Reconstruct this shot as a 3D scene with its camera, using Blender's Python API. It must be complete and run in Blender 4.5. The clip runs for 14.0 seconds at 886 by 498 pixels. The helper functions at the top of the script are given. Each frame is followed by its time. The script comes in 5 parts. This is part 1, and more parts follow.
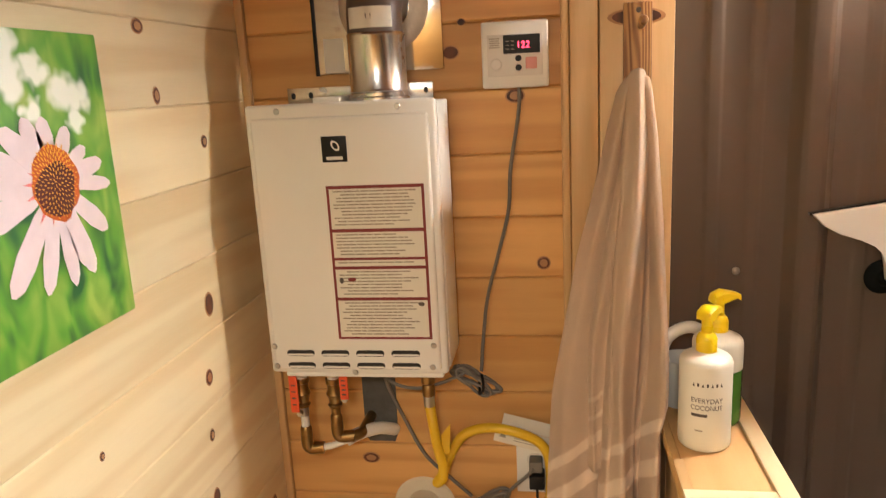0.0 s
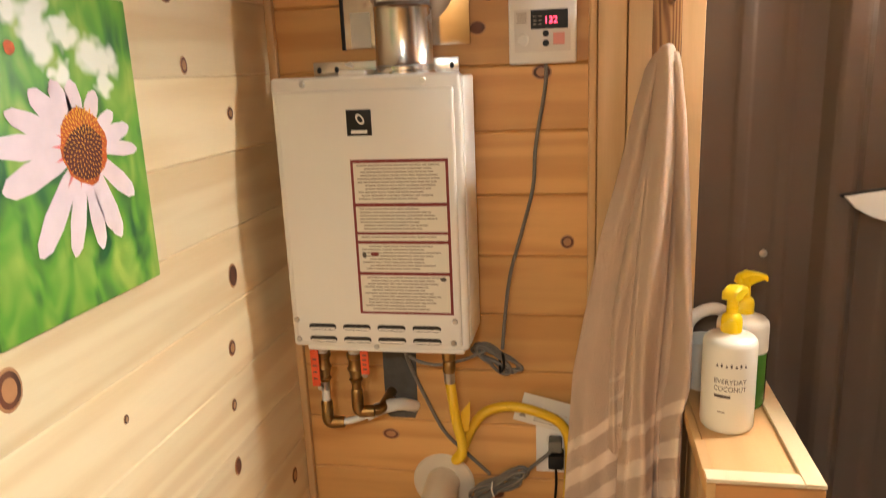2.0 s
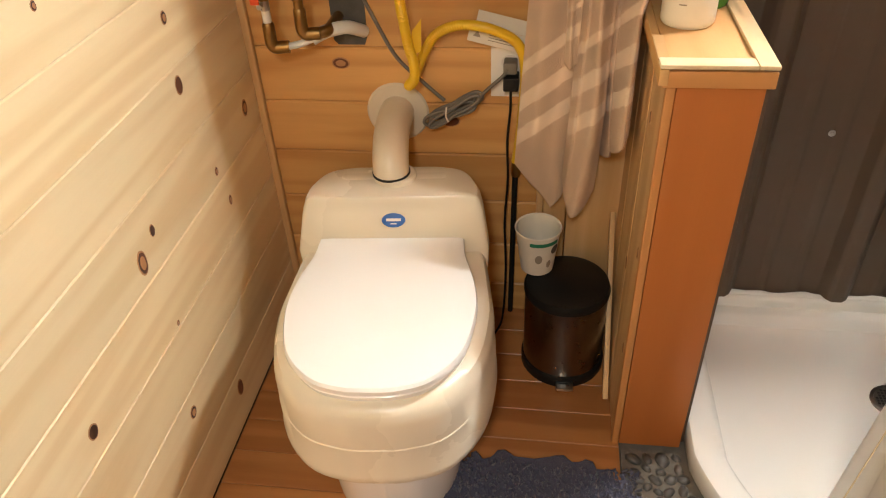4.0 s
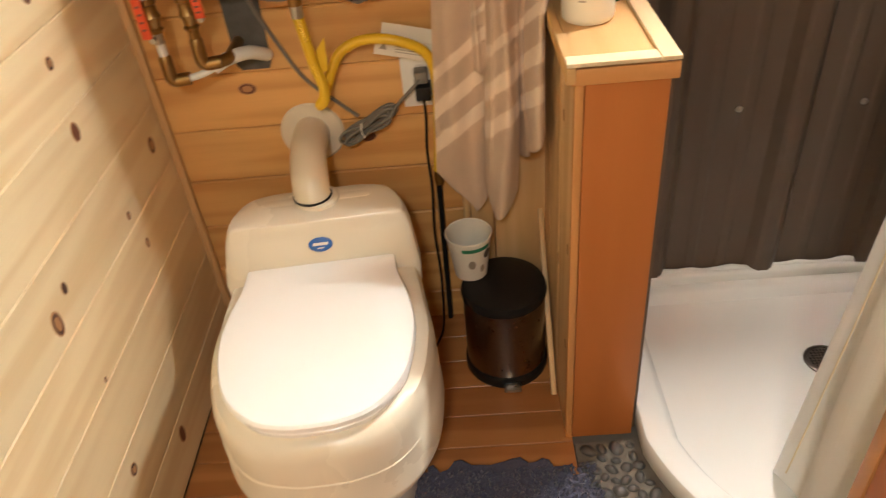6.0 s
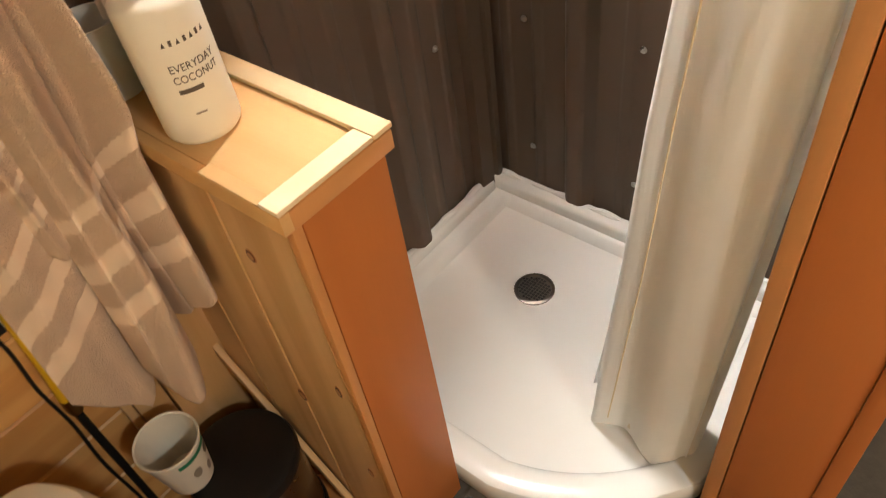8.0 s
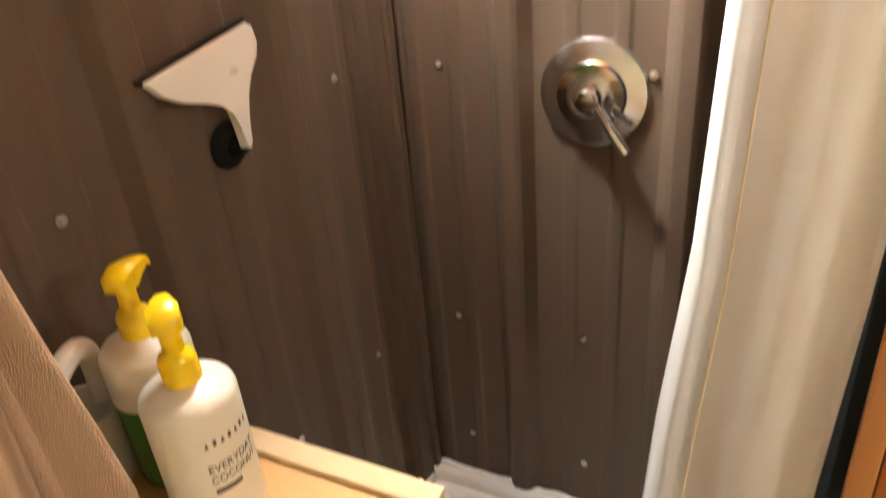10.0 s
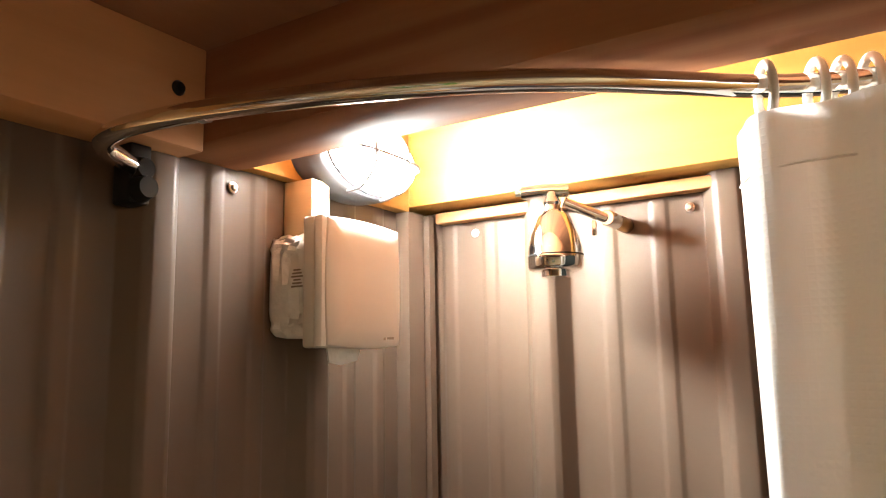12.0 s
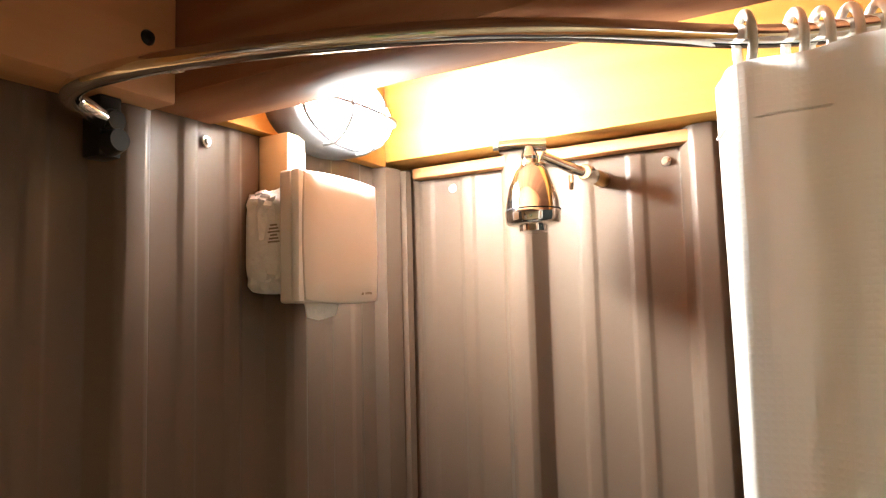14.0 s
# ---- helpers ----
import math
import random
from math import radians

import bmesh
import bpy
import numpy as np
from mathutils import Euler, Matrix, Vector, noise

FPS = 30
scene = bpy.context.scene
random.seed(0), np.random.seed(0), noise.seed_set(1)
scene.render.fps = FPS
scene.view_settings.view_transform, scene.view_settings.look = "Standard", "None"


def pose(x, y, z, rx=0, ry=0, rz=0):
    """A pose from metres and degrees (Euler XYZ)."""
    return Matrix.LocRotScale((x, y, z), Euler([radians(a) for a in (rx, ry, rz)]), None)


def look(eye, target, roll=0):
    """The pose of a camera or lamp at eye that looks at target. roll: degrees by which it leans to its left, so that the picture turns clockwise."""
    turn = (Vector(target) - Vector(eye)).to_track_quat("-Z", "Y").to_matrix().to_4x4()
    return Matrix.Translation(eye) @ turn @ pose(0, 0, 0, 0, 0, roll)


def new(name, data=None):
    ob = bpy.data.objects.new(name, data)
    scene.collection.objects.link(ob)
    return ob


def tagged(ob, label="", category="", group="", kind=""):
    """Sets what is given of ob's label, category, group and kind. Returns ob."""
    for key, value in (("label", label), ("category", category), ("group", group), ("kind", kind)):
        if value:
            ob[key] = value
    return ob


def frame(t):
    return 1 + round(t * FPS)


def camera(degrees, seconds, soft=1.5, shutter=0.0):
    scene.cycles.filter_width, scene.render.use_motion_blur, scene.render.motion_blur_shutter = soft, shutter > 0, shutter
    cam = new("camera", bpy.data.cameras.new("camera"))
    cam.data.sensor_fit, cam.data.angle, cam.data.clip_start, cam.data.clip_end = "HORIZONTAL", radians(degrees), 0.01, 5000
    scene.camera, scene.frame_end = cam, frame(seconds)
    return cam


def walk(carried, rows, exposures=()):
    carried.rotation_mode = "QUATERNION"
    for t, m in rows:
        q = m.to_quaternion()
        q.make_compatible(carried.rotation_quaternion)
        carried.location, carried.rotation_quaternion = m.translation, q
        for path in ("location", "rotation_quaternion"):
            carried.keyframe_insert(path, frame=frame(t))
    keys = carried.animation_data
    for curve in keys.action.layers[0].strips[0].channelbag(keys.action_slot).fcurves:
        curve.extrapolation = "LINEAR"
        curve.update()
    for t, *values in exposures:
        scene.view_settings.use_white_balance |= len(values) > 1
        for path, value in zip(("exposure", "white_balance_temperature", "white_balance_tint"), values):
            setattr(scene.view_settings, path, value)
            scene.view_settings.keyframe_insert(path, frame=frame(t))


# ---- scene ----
cam = camera(62.7, 14.0, 1.1, 0.35)
PATH = [
    (0, (0.622, -1.439, 1.494), (0.312, 0.485, 1.045), -3.0),
    (0.5, (0.622, -1.46, 1.503), (0.258, 0.478, 1.166), -2.7),
    (1, (0.62, -1.462, 1.508), (0.239, 0.477, 1.2), -2.4),
    (1.5, (0.617, -1.466, 1.498), (0.237, 0.469, 1.164), -2.2),
    (2, (0.622, -1.441, 1.47), (0.249, 0.465, 0.994), -2.4),
    (2.5, (0.63, -1.422, 1.417), (0.274, 0.423, 0.732), -2.9),
    (3, (0.636, -1.414, 1.35), (0.316, 0.324, 0.413), -3.1),
    (3.5, (0.637, -1.44, 1.309), (0.361, 0.171, 0.157), -2.9),
    (3.7, (0.638, -1.448, 1.306), (0.377, 0.125, 0.098), -2.9),
    (5.8, (0.675, -1.435, 1.311), (0.49, 0.137, 0.09), -5.8),
    (6, (0.656, -1.414, 1.316), (0.566, 0.165, 0.091), -6.2),
    (6.4, (0.596, -1.322, 1.328), (0.774, 0.24, 0.091), -6.7),
    (6.5, (0.571, -1.288, 1.332), (0.849, 0.259, 0.095), -7.1),
    (7, (0.566, -1.164, 1.325), (1.174, 0.165, -0.041), -8.5),
    (9.3, (0.531, -0.702, 1.334), (1.804, 0.017, -0.03), -6.6),
    (9.5, (0.529, -0.705, 1.351), (1.874, 0.038, 0.071), -6.3),
    (10, (0.524, -0.691, 1.423), (2.066, 0.14, 0.459), -5.2),
    (10.5, (0.522, -0.699, 1.506), (2.207, 0.239, 0.975), -4.4),
    (11, (0.548, -0.721, 1.585), (2.258, 0.31, 1.461), -1.3),
    (11.5, (0.56, -0.72, 1.59), (2.25, 0.328, 1.801), -0.9),
    (12, (0.564, -0.724, 1.592), (2.24, 0.323, 1.895), -1.0),
    (12.5, (0.563, -0.726, 1.592), (2.246, 0.31, 1.895), -1.0),
    (13, (0.561, -0.727, 1.588), (2.254, 0.298, 1.877), -1.1),
    (13.5, (0.564, -0.725, 1.587), (2.266, 0.292, 1.842), -1.2),
    (14, (0.564, -0.72, 1.587), (2.286, 0.279, 1.775), -1.5),
]
walk(cam, [(t, look(eye, target, roll)) for t, eye, target, roll in PATH],
     [(0, 0.12), (2, 0.12), (3, 0.18), (5.8, 0.24), (7.2, 0.22), (9.3, 0.15), (10.2, 0.14), (10.7, 0.0), (11.4, -1.0), (14, -1.0)])

# ---- world and lamps ----
world = bpy.data.worlds.new("night_interior")
world.use_nodes = True
world.node_tree.nodes["Background"].inputs[0].default_value = (0.9, 0.8, 0.7, 1)
world.node_tree.nodes["Background"].inputs[1].default_value = 0.004
scene.world = world
SHOWER_LAMP = 2200.0
ROOM_LAMP = 160.0

CEIL = 1.965
BAY = 2.035      # underside of the boards above the shower bay
BACK = 0.02      # plane of the metal sheet on the back wall
RIGHT = 1.69     # plane of the metal sheet on the side wall


# ---- materials ----
def material(name, rough=0.5, metal=0.0):
    m = bpy.data.materials.new(name)
    m.use_nodes = True
    n = m.node_tree.nodes
    b = n["Principled BSDF"]
    b.inputs["Roughness"].default_value = rough
    b.inputs["Metallic"].default_value = metal
    return m, m.node_tree, b


def plain(name, color, rough=0.5, metal=0.0, var=0.06, scale=18.0, bump=0.0, bscale=120.0, coat=0.0):
    """Paint, plastic or metal with faint unevenness in colour and gloss."""
    m, t, b = material(name, rough, metal)
    tc = t.nodes.new("ShaderNodeTexCoord")
    nz = t.nodes.new("ShaderNodeTexNoise")
    nz.inputs["Scale"].default_value, nz.inputs["Detail"].default_value = scale, 5
    t.links.new(tc.outputs["Object"], nz.inputs["Vector"])
    ramp = t.nodes.new("ShaderNodeMix")
    ramp.data_type = "RGBA"
    lo, hi = [max(0, c * (1 - var)) for c in color], [min(1, c * (1 + var)) for c in color]
    ramp.inputs[6].default_value, ramp.inputs[7].default_value = (*lo, 1), (*hi, 1)
    t.links.new(nz.outputs["Fac"], ramp.inputs[0])
    t.links.new(ramp.outputs[2], b.inputs["Base Color"])
    mr = t.nodes.new("ShaderNodeMapRange")
    mr.inputs[3].default_value, mr.inputs[4].default_value = max(0.02, rough - 0.08), min(1, rough + 0.08)
    t.links.new(nz.outputs["Fac"], mr.inputs[0])
    t.links.new(mr.outputs[0], b.inputs["Roughness"])
    if bump:
        n2 = t.nodes.new("ShaderNodeTexNoise")
        n2.inputs["Scale"].default_value = bscale
        t.links.new(tc.outputs["Object"], n2.inputs["Vector"])
        bp = t.nodes.new("ShaderNodeBump")
        bp.inputs["Strength"].default_value, bp.inputs["Distance"].default_value = bump, 0.002
        t.links.new(n2.outputs["Fac"], bp.inputs["Height"])
        t.links.new(bp.outputs[0], b.inputs["Normal"])
    if coat:
        b.inputs["Coat Weight"].default_value = coat
    return m


def wood(name, light, dark, axis=0, rough=0.45, ring=9.0, spread=0.5, gloss=0.4):
    """Sawn timber: long grain along an axis, growth bands, fine pores, each board its own tone."""
    m, t, b = material(name, rough)
    b.inputs["Specular IOR Level"].default_value = gloss
    N, L = t.nodes, t.links
    tc = N.new("ShaderNodeTexCoord")
    oi = N.new("ShaderNodeObjectInfo")
    mp = N.new("ShaderNodeMapping")
    sc = [1.0, 1.0, 1.0]
    sc[axis] = 0.07
    mp.inputs["Scale"].default_value = sc
    off = N.new("ShaderNodeVectorMath")
    off.operation = "MULTIPLY_ADD"
    off.inputs[1].default_value = (7.3, 5.1, 9.7)
    L.new(oi.outputs["Random"], off.inputs[0])
    L.new(tc.outputs["Object"], off.inputs[2])
    L.new(off.outputs[0], mp.inputs["Vector"])
    warp = N.new("ShaderNodeTexNoise")
    warp.inputs["Scale"].default_value, warp.inputs["Detail"].default_value = 6.0, 3
    L.new(mp.outputs[0], warp.inputs["Vector"])
    band = N.new("ShaderNodeMath")
    band.operation = "MULTIPLY"
    band.inputs[1].default_value = ring
    L.new(warp.outputs["Fac"], band.inputs[0])
    sn = N.new("ShaderNodeMath")
    sn.operation = "PINGPONG"
    sn.inputs[1].default_value = 1.0
    L.new(band.outputs[0], sn.inputs[0])
    soft = N.new("ShaderNodeMapRange")
    soft.interpolation_type = "SMOOTHERSTEP"
    L.new(sn.outputs[0], soft.inputs[0])
    fine = N.new("ShaderNodeTexNoise")
    fine.inputs["Scale"].default_value, fine.inputs["Detail"].default_value = 260.0, 3
    L.new(mp.outputs[0], fine.inputs["Vector"])
    add = N.new("ShaderNodeMath")
    add.operation = "MULTIPLY_ADD"
    add.inputs[1].default_value = 0.45
    L.new(fine.outputs["Fac"], add.inputs[0])
    L.new(soft.outputs[0], add.inputs[2])
    fac = N.new("ShaderNodeMapRange")
    fac.inputs[1].default_value, fac.inputs[2].default_value = 0.1, 1.35
    fac.inputs[3].default_value, fac.inputs[4].default_value = 0.0, spread
    L.new(add.outputs[0], fac.inputs[0])
    mix = N.new("ShaderNodeMix")
    mix.data_type = "RGBA"
    mix.inputs[6].default_value, mix.inputs[7].default_value = (*light, 1), (*dark, 1)
    L.new(fac.outputs[0], mix.inputs[0])
    hsv = N.new("ShaderNodeHueSaturation")
    val = N.new("ShaderNodeMapRange")
    val.inputs[3].default_value, val.inputs[4].default_value = 0.88, 1.08
    L.new(oi.outputs["Random"], val.inputs[0])
    L.new(val.outputs[0], hsv.inputs["Value"])
    L.new(mix.outputs[2], hsv.inputs["Color"])
    L.new(hsv.outputs[0], b.inputs["Base Color"])
    bp = N.new("ShaderNodeBump")
    bp.inputs["Strength"].default_value, bp.inputs["Distance"].default_value = 0.18, 0.001
    L.new(add.outputs[0], bp.inputs["Height"])
    L.new(bp.outputs[0], b.inputs["Normal"])
    return m


def sheet_metal(name, color):
    """Painted steel sheet, satin, with streaks of dried water down it."""
    m, t, b = material(name, 0.42)
    b.inputs["Specular IOR Level"].default_value = 0.25
    N, L = t.nodes, t.links
    tc = N.new("ShaderNodeTexCoord")
    mp = N.new("ShaderNodeMapping")
    mp.inputs["Scale"].default_value = (1, 1, 0.12)
    L.new(tc.outputs["Object"], mp.inputs["Vector"])
    nz = N.new("ShaderNodeTexNoise")
    nz.inputs["Scale"].default_value, nz.inputs["Detail"].default_value = 9, 3
    L.new(mp.outputs[0], nz.inputs["Vector"])
    mix = N.new("ShaderNodeMix")
    mix.data_type = "RGBA"
    mix.inputs[6].default_value = (*[c * 0.98 for c in color], 1)
    mix.inputs[7].default_value = (*[c * 1.03 for c in color], 1)
    L.new(nz.outputs["Fac"], mix.inputs[0])
    L.new(mix.outputs[2], b.inputs["Base Color"])
    mr = N.new("ShaderNodeMapRange")
    mr.inputs[1].default_value, mr.inputs[2].default_value = 0.3, 0.7
    mr.inputs[3].default_value, mr.inputs[4].default_value = 0.45, 0.48
    L.new(nz.outputs["Fac"], mr.inputs[0])
    L.new(mr.outputs[0], b.inputs["Roughness"])
    n2 = N.new("ShaderNodeTexNoise")
    n2.inputs["Scale"].default_value, n2.inputs["Detail"].default_value = 5, 1
    L.new(mp.outputs[0], n2.inputs["Vector"])
    bp = N.new("ShaderNodeBump")
    bp.inputs["Strength"].default_value, bp.inputs["Distance"].default_value = 0.006, 0.003
    L.new(n2.outputs["Fac"], bp.inputs["Height"])
    L.new(bp.outputs[0], b.inputs["Normal"])
    return m


def cloth(name, color, weave=900.0, bump=0.5, rough=0.95, dist=0.001, translucent=0.0, var=0.1, waffle=0.0):
    m, t, b = material(name, rough)
    N, L = t.nodes, t.links
    b.inputs["Sheen Weight"].default_value = 0.25
    tc = N.new("ShaderNodeTexCoord")
    nz = N.new("ShaderNodeTexNoise")
    nz.inputs["Scale"].default_value, nz.inputs["Detail"].default_value = weave, 2
    L.new(tc.outputs["Object"], nz.inputs["Vector"])
    n2 = N.new("ShaderNodeTexNoise")
    n2.inputs["Scale"].default_value, n2.inputs["Detail"].default_value = 14, 4
    L.new(tc.outputs["Object"], n2.inputs["Vector"])
    mix = N.new("ShaderNodeMix")
    mix.data_type = "RGBA"
    mix.inputs[6].default_value = (*[c * (1 - var) for c in color], 1)
    mix.inputs[7].default_value = (*[min(1, c * (1 + var)) for c in color], 1)
    L.new(n2.outputs["Fac"], mix.inputs[0])
    L.new(mix.outputs[2], b.inputs["Base Color"])
    bp = N.new("ShaderNodeBump")
    bp.inputs["Strength"].default_value, bp.inputs["Distance"].default_value = bump, dist
    L.new(nz.outputs["Fac"], bp.inputs["Height"])
    if waffle:
        cell = N.new("ShaderNodeTexVoronoi")
        cell.distance = "CHEBYCHEV"
        cell.inputs["Scale"].default_value, cell.inputs["Randomness"].default_value = waffle, 0.0
        L.new(tc.outputs["Object"], cell.inputs["Vector"])
        L.new(cell.outputs["Distance"], bp.inputs["Height"])
    L.new(bp.outputs[0], b.inputs["Normal"])
    if translucent:
        tr = N.new("ShaderNodeBsdfTranslucent")
        L.new(mix.outputs[2], tr.inputs[0])
        ms = N.new("ShaderNodeMixShader")
        ms.inputs[0].default_value = translucent
        L.new(b.outputs[0], ms.inputs[1])
        L.new(tr.outputs[0], ms.inputs[2])
        L.new(ms.outputs[0], N["Material Output"].inputs[0])
    return m


def glow(name, color, strength):
    m, t, b = material(name, 0.3)
    b.inputs["Base Color"].default_value = (*color, 1)
    b.inputs["Emission Color"].default_value = (*color, 1)
    b.inputs["Emission Strength"].default_value = strength
    return m


# Same pine: warm bounce light mixed into the back tone, lamplight into the left.
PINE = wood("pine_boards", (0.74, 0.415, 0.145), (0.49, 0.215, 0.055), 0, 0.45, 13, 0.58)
PINE_Y_LIT = wood("pine_boards_lengthwise_lit", (0.86, 0.71, 0.45), (0.64, 0.42, 0.18), 1, 0.45, 13, 0.45)
PINE_Z = wood("pine_upright", (0.72, 0.48, 0.24), (0.50, 0.28, 0.10), 2, 0.45, 10, 0.7)
PINE_EDGE = wood("pine_edging", (0.80, 0.65, 0.42), (0.66, 0.47, 0.25), 1, 0.75, 7, 0.5, 0.12)
# Cap pine toned darker, taking in the shadow that bottles and towel throw there.
PINE_CAP = wood("pine_cap", (0.66, 0.42, 0.19), (0.52, 0.30, 0.11), 1, 0.75, 7, 0.55, 0.12)
STAIN = wood("stained_board", (0.47, 0.165, 0.045), (0.35, 0.11, 0.027), 2, 0.45, 4, 0.4, 0.18)
AMBER = wood("amber_edge", (0.60, 0.29, 0.10), (0.45, 0.19, 0.06), 2, 0.45, 5, 0.4)
FIR = wood("fir_joist", (0.34, 0.155, 0.075), (0.20, 0.075, 0.035), 1, 0.7, 12, 0.7, 0.08)
FIR_X = wood("fir_ledger", (0.64, 0.33, 0.155), (0.45, 0.22, 0.085), 0, 0.6, 10, 0.6, 0.15)
FIR_GOLD = wood("oiled_fir_board", (0.42, 0.215, 0.05), (0.31, 0.14, 0.026), 1, 0.6, 12, 0.6, 0.15)
CEIL_WOOD = wood("stained_ceiling", (0.30, 0.14, 0.07), (0.16, 0.06, 0.03), 0, 0.55, 8, 0.6)
FLOOR_WOOD = wood("floor_planks", (0.46, 0.20, 0.062), (0.28, 0.10, 0.028), 0, 0.36, 10, 0.7)
OAK = wood("oak_hook_board", (0.50, 0.27, 0.10), (0.14, 0.05, 0.016), 2, 0.5, 95, 0.9)
KNOT = wood("knot", (0.17, 0.06, 0.03), (0.04, 0.015, 0.01), 2, 0.5, 12, 1.0)
KNOT_RIM = plain("knot_rim", (0.46, 0.23, 0.10), 0.5, var=0.2, scale=60)
METAL = sheet_metal("brown_sheet_metal", (0.112, 0.079, 0.056))
SATIN = plain("satin_chrome", (0.80, 0.82, 0.85), 0.2, 1.0, 0.05, 40)
STEEL = plain("brushed_steel", (0.55, 0.54, 0.52), 0.3, 1.0, 0.1, 60)
GALV = plain("galvanised_steel", (0.62, 0.60, 0.56), 0.26, 1.0, 0.16, 9, 0.15, 30)
CHROME = plain("chrome", (0.85, 0.84, 0.82), 0.07, 1.0, 0.03, 20)
DARK_STEEL = plain("bin_steel", (0.20, 0.175, 0.15), 0.3, 1.0, 0.1, 60)
BRASS = plain("brass", (0.34, 0.21, 0.08), 0.36, 1.0, 0.25, 60)
FLUE_BROWN = plain("flue_brown", (0.10, 0.070, 0.055), 0.38, 0.15, 0.12, 12)
ENAMEL = plain("heater_enamel", (0.80, 0.77, 0.70), 0.36, 0, 0.03, 5, 0.05, 300)
PLASTIC = plain("white_plastic", (0.80, 0.77, 0.70), 0.3, 0, 0.02, 6)
TOILET_BODY = plain("toilet_plastic", (0.76, 0.69, 0.55), 0.26, 0, 0.025, 4)
LID_WHITE = plain("lid_plastic", (0.90, 0.89, 0.86), 0.22, 0, 0.02, 4)
PIPE_WHITE = plain("vent_pipe_plastic", (0.72, 0.63, 0.48), 0.35, 0, 0.03, 9)
ACRYLIC = plain("shower_pan_acrylic", (0.80, 0.79, 0.75), 0.22, 0, 0.03, 3)
BLACK = plain("black_plastic", (0.012, 0.011, 0.010), 0.42, 0, 0.2, 30)
# Near-black: stands for shade on the partition's shower face; also the rubber hook.
NEAR_BLACK = plain("near_black", (0.008, 0.009, 0.008), 0.75, 0, 0.3, 9)
NEAR_BLACK.node_tree.nodes["Principled BSDF"].inputs["Specular IOR Level"].default_value = 0.05
DARK = plain("dark_cavity", (0.03, 0.026, 0.02), 0.8, 0, 0.2, 30)
BLACK.node_tree.nodes["Principled BSDF"].inputs["Specular IOR Level"].default_value = 0.22
GREY_CABLE = plain("grey_cable", (0.17, 0.15, 0.12), 0.5, 0, 0.1, 40)
YELLOW_HOSE = plain("yellow_hose", (0.80, 0.50, 0.02), 0.38, 0, 0.08, 40)
YELLOW_PUMP = plain("yellow_pump", (0.88, 0.62, 0.01), 0.28, 0, 0.04, 20)
RED_GRIP = plain("orange_red_grip", (0.80, 0.10, 0.03), 0.4, 0, 0.08, 40)
PAPER = plain("paper", (0.72, 0.67, 0.57), 0.75, 0, 0.06, 30)
LABEL_RED = plain("label_red", (0.20, 0.018, 0.018), 0.45, 0, 0.06, 30)
LABEL_PAPER = plain("label_paper", (0.74, 0.69, 0.58), 0.5, 0, 0.04, 30)
INK = plain("ink", (0.10, 0.08, 0.06), 0.6, 0, 0.1, 30)
INK_SOFT = plain("faded_ink", (0.30, 0.25, 0.19), 0.6, 0, 0.1, 30)
LINING = plain("grey_lining", (0.10, 0.095, 0.085), 0.9, 0, 0.35, 40, 0.8, 80)
SHINY_PLATE = plain("mirror_steel_plate", (0.66, 0.60, 0.52), 0.13, 1.0, 0.1, 6, 0.25, 7)
SEALANT = plain("foil_ring", (0.55, 0.46, 0.36), 0.45, 0.4, 0.25, 30, 0.8, 50)
BLUE_BADGE = plain("blue_badge", (0.02, 0.12, 0.42), 0.3, 0, 0.05, 40)
SILVER_FOIL = plain("silver_foil_duct", (0.86, 0.84, 0.79), 0.4, 0.1, 0.12, 60, 1.0, 90)
LAMP_GREY = plain("lamp_housing", (0.055, 0.055, 0.06), 0.5, 0, 0.1, 30)
FAN_WHITE = plain("fan_plastic", (0.70, 0.66, 0.60), 0.4, 0, 0.02, 6)
TOWEL = cloth("towel_terry", (0.74, 0.53, 0.36), 520, 1.0, dist=0.005)
TOWEL_BAND = cloth("towel_band", (0.82, 0.64, 0.47), 300, 0.3, dist=0.001)
CURTAIN = cloth("curtain_fabric", (0.95, 0.94, 0.91), 420, 0.5, 0.85, 0.0016, 0.55, 0.02, 150.0)
LINER = cloth("curtain_liner", (0.82, 0.75, 0.62), 90, 0.3, 0.6, 0.002, 0.5, 0.10)
YELLOWED = cloth("yellowed_hem", (0.78, 0.67, 0.46), 200, 0.3, 0.9, 0.001)
RUG = cloth("rug_weave", (0.060, 0.062, 0.105), 260, 1.0, 0.98, 0.004, 0.0, 0.3)
BAG = plain("brown_paper_bag", (0.45, 0.28, 0.15), 0.7, 0, 0.25, 14, 0.7, 26)
PEBBLE = plain("pebble", (0.060, 0.056, 0.050), 0.32, 0, 0.5, 20, 0.2, 60)
GROUT = plain("grout", (0.13, 0.115, 0.092), 0.9, 0, 0.25, 60, 0.6, 150)
BOTTLE_WHITE = plain("bottle_plastic", (0.80, 0.76, 0.64), 0.3, 0, 0.02, 8)
BOTTLE_GREEN = plain("green_soap", (0.07, 0.20, 0.03), 0.22, 0, 0.12, 10)
CLEARISH = plain("frosted_plastic", (0.66, 0.66, 0.62), 0.2, 0, 0.06, 10)
PRINT_DARK = plain("print_dark_green", (0.03, 0.14, 0.03), 0.45, 0, 0.6, 16)
PRINT_PETAL = plain("print_petal", (0.82, 0.67, 0.70), 0.45, 0, 0.12, 34)
PRINT_ROOT = plain("print_petal_root", (0.80, 0.22, 0.22), 0.45, 0, 0.2, 60)
PRINT_CONE = plain("print_cone", (0.55, 0.11, 0.015), 0.45, 0, 0.5, 160)
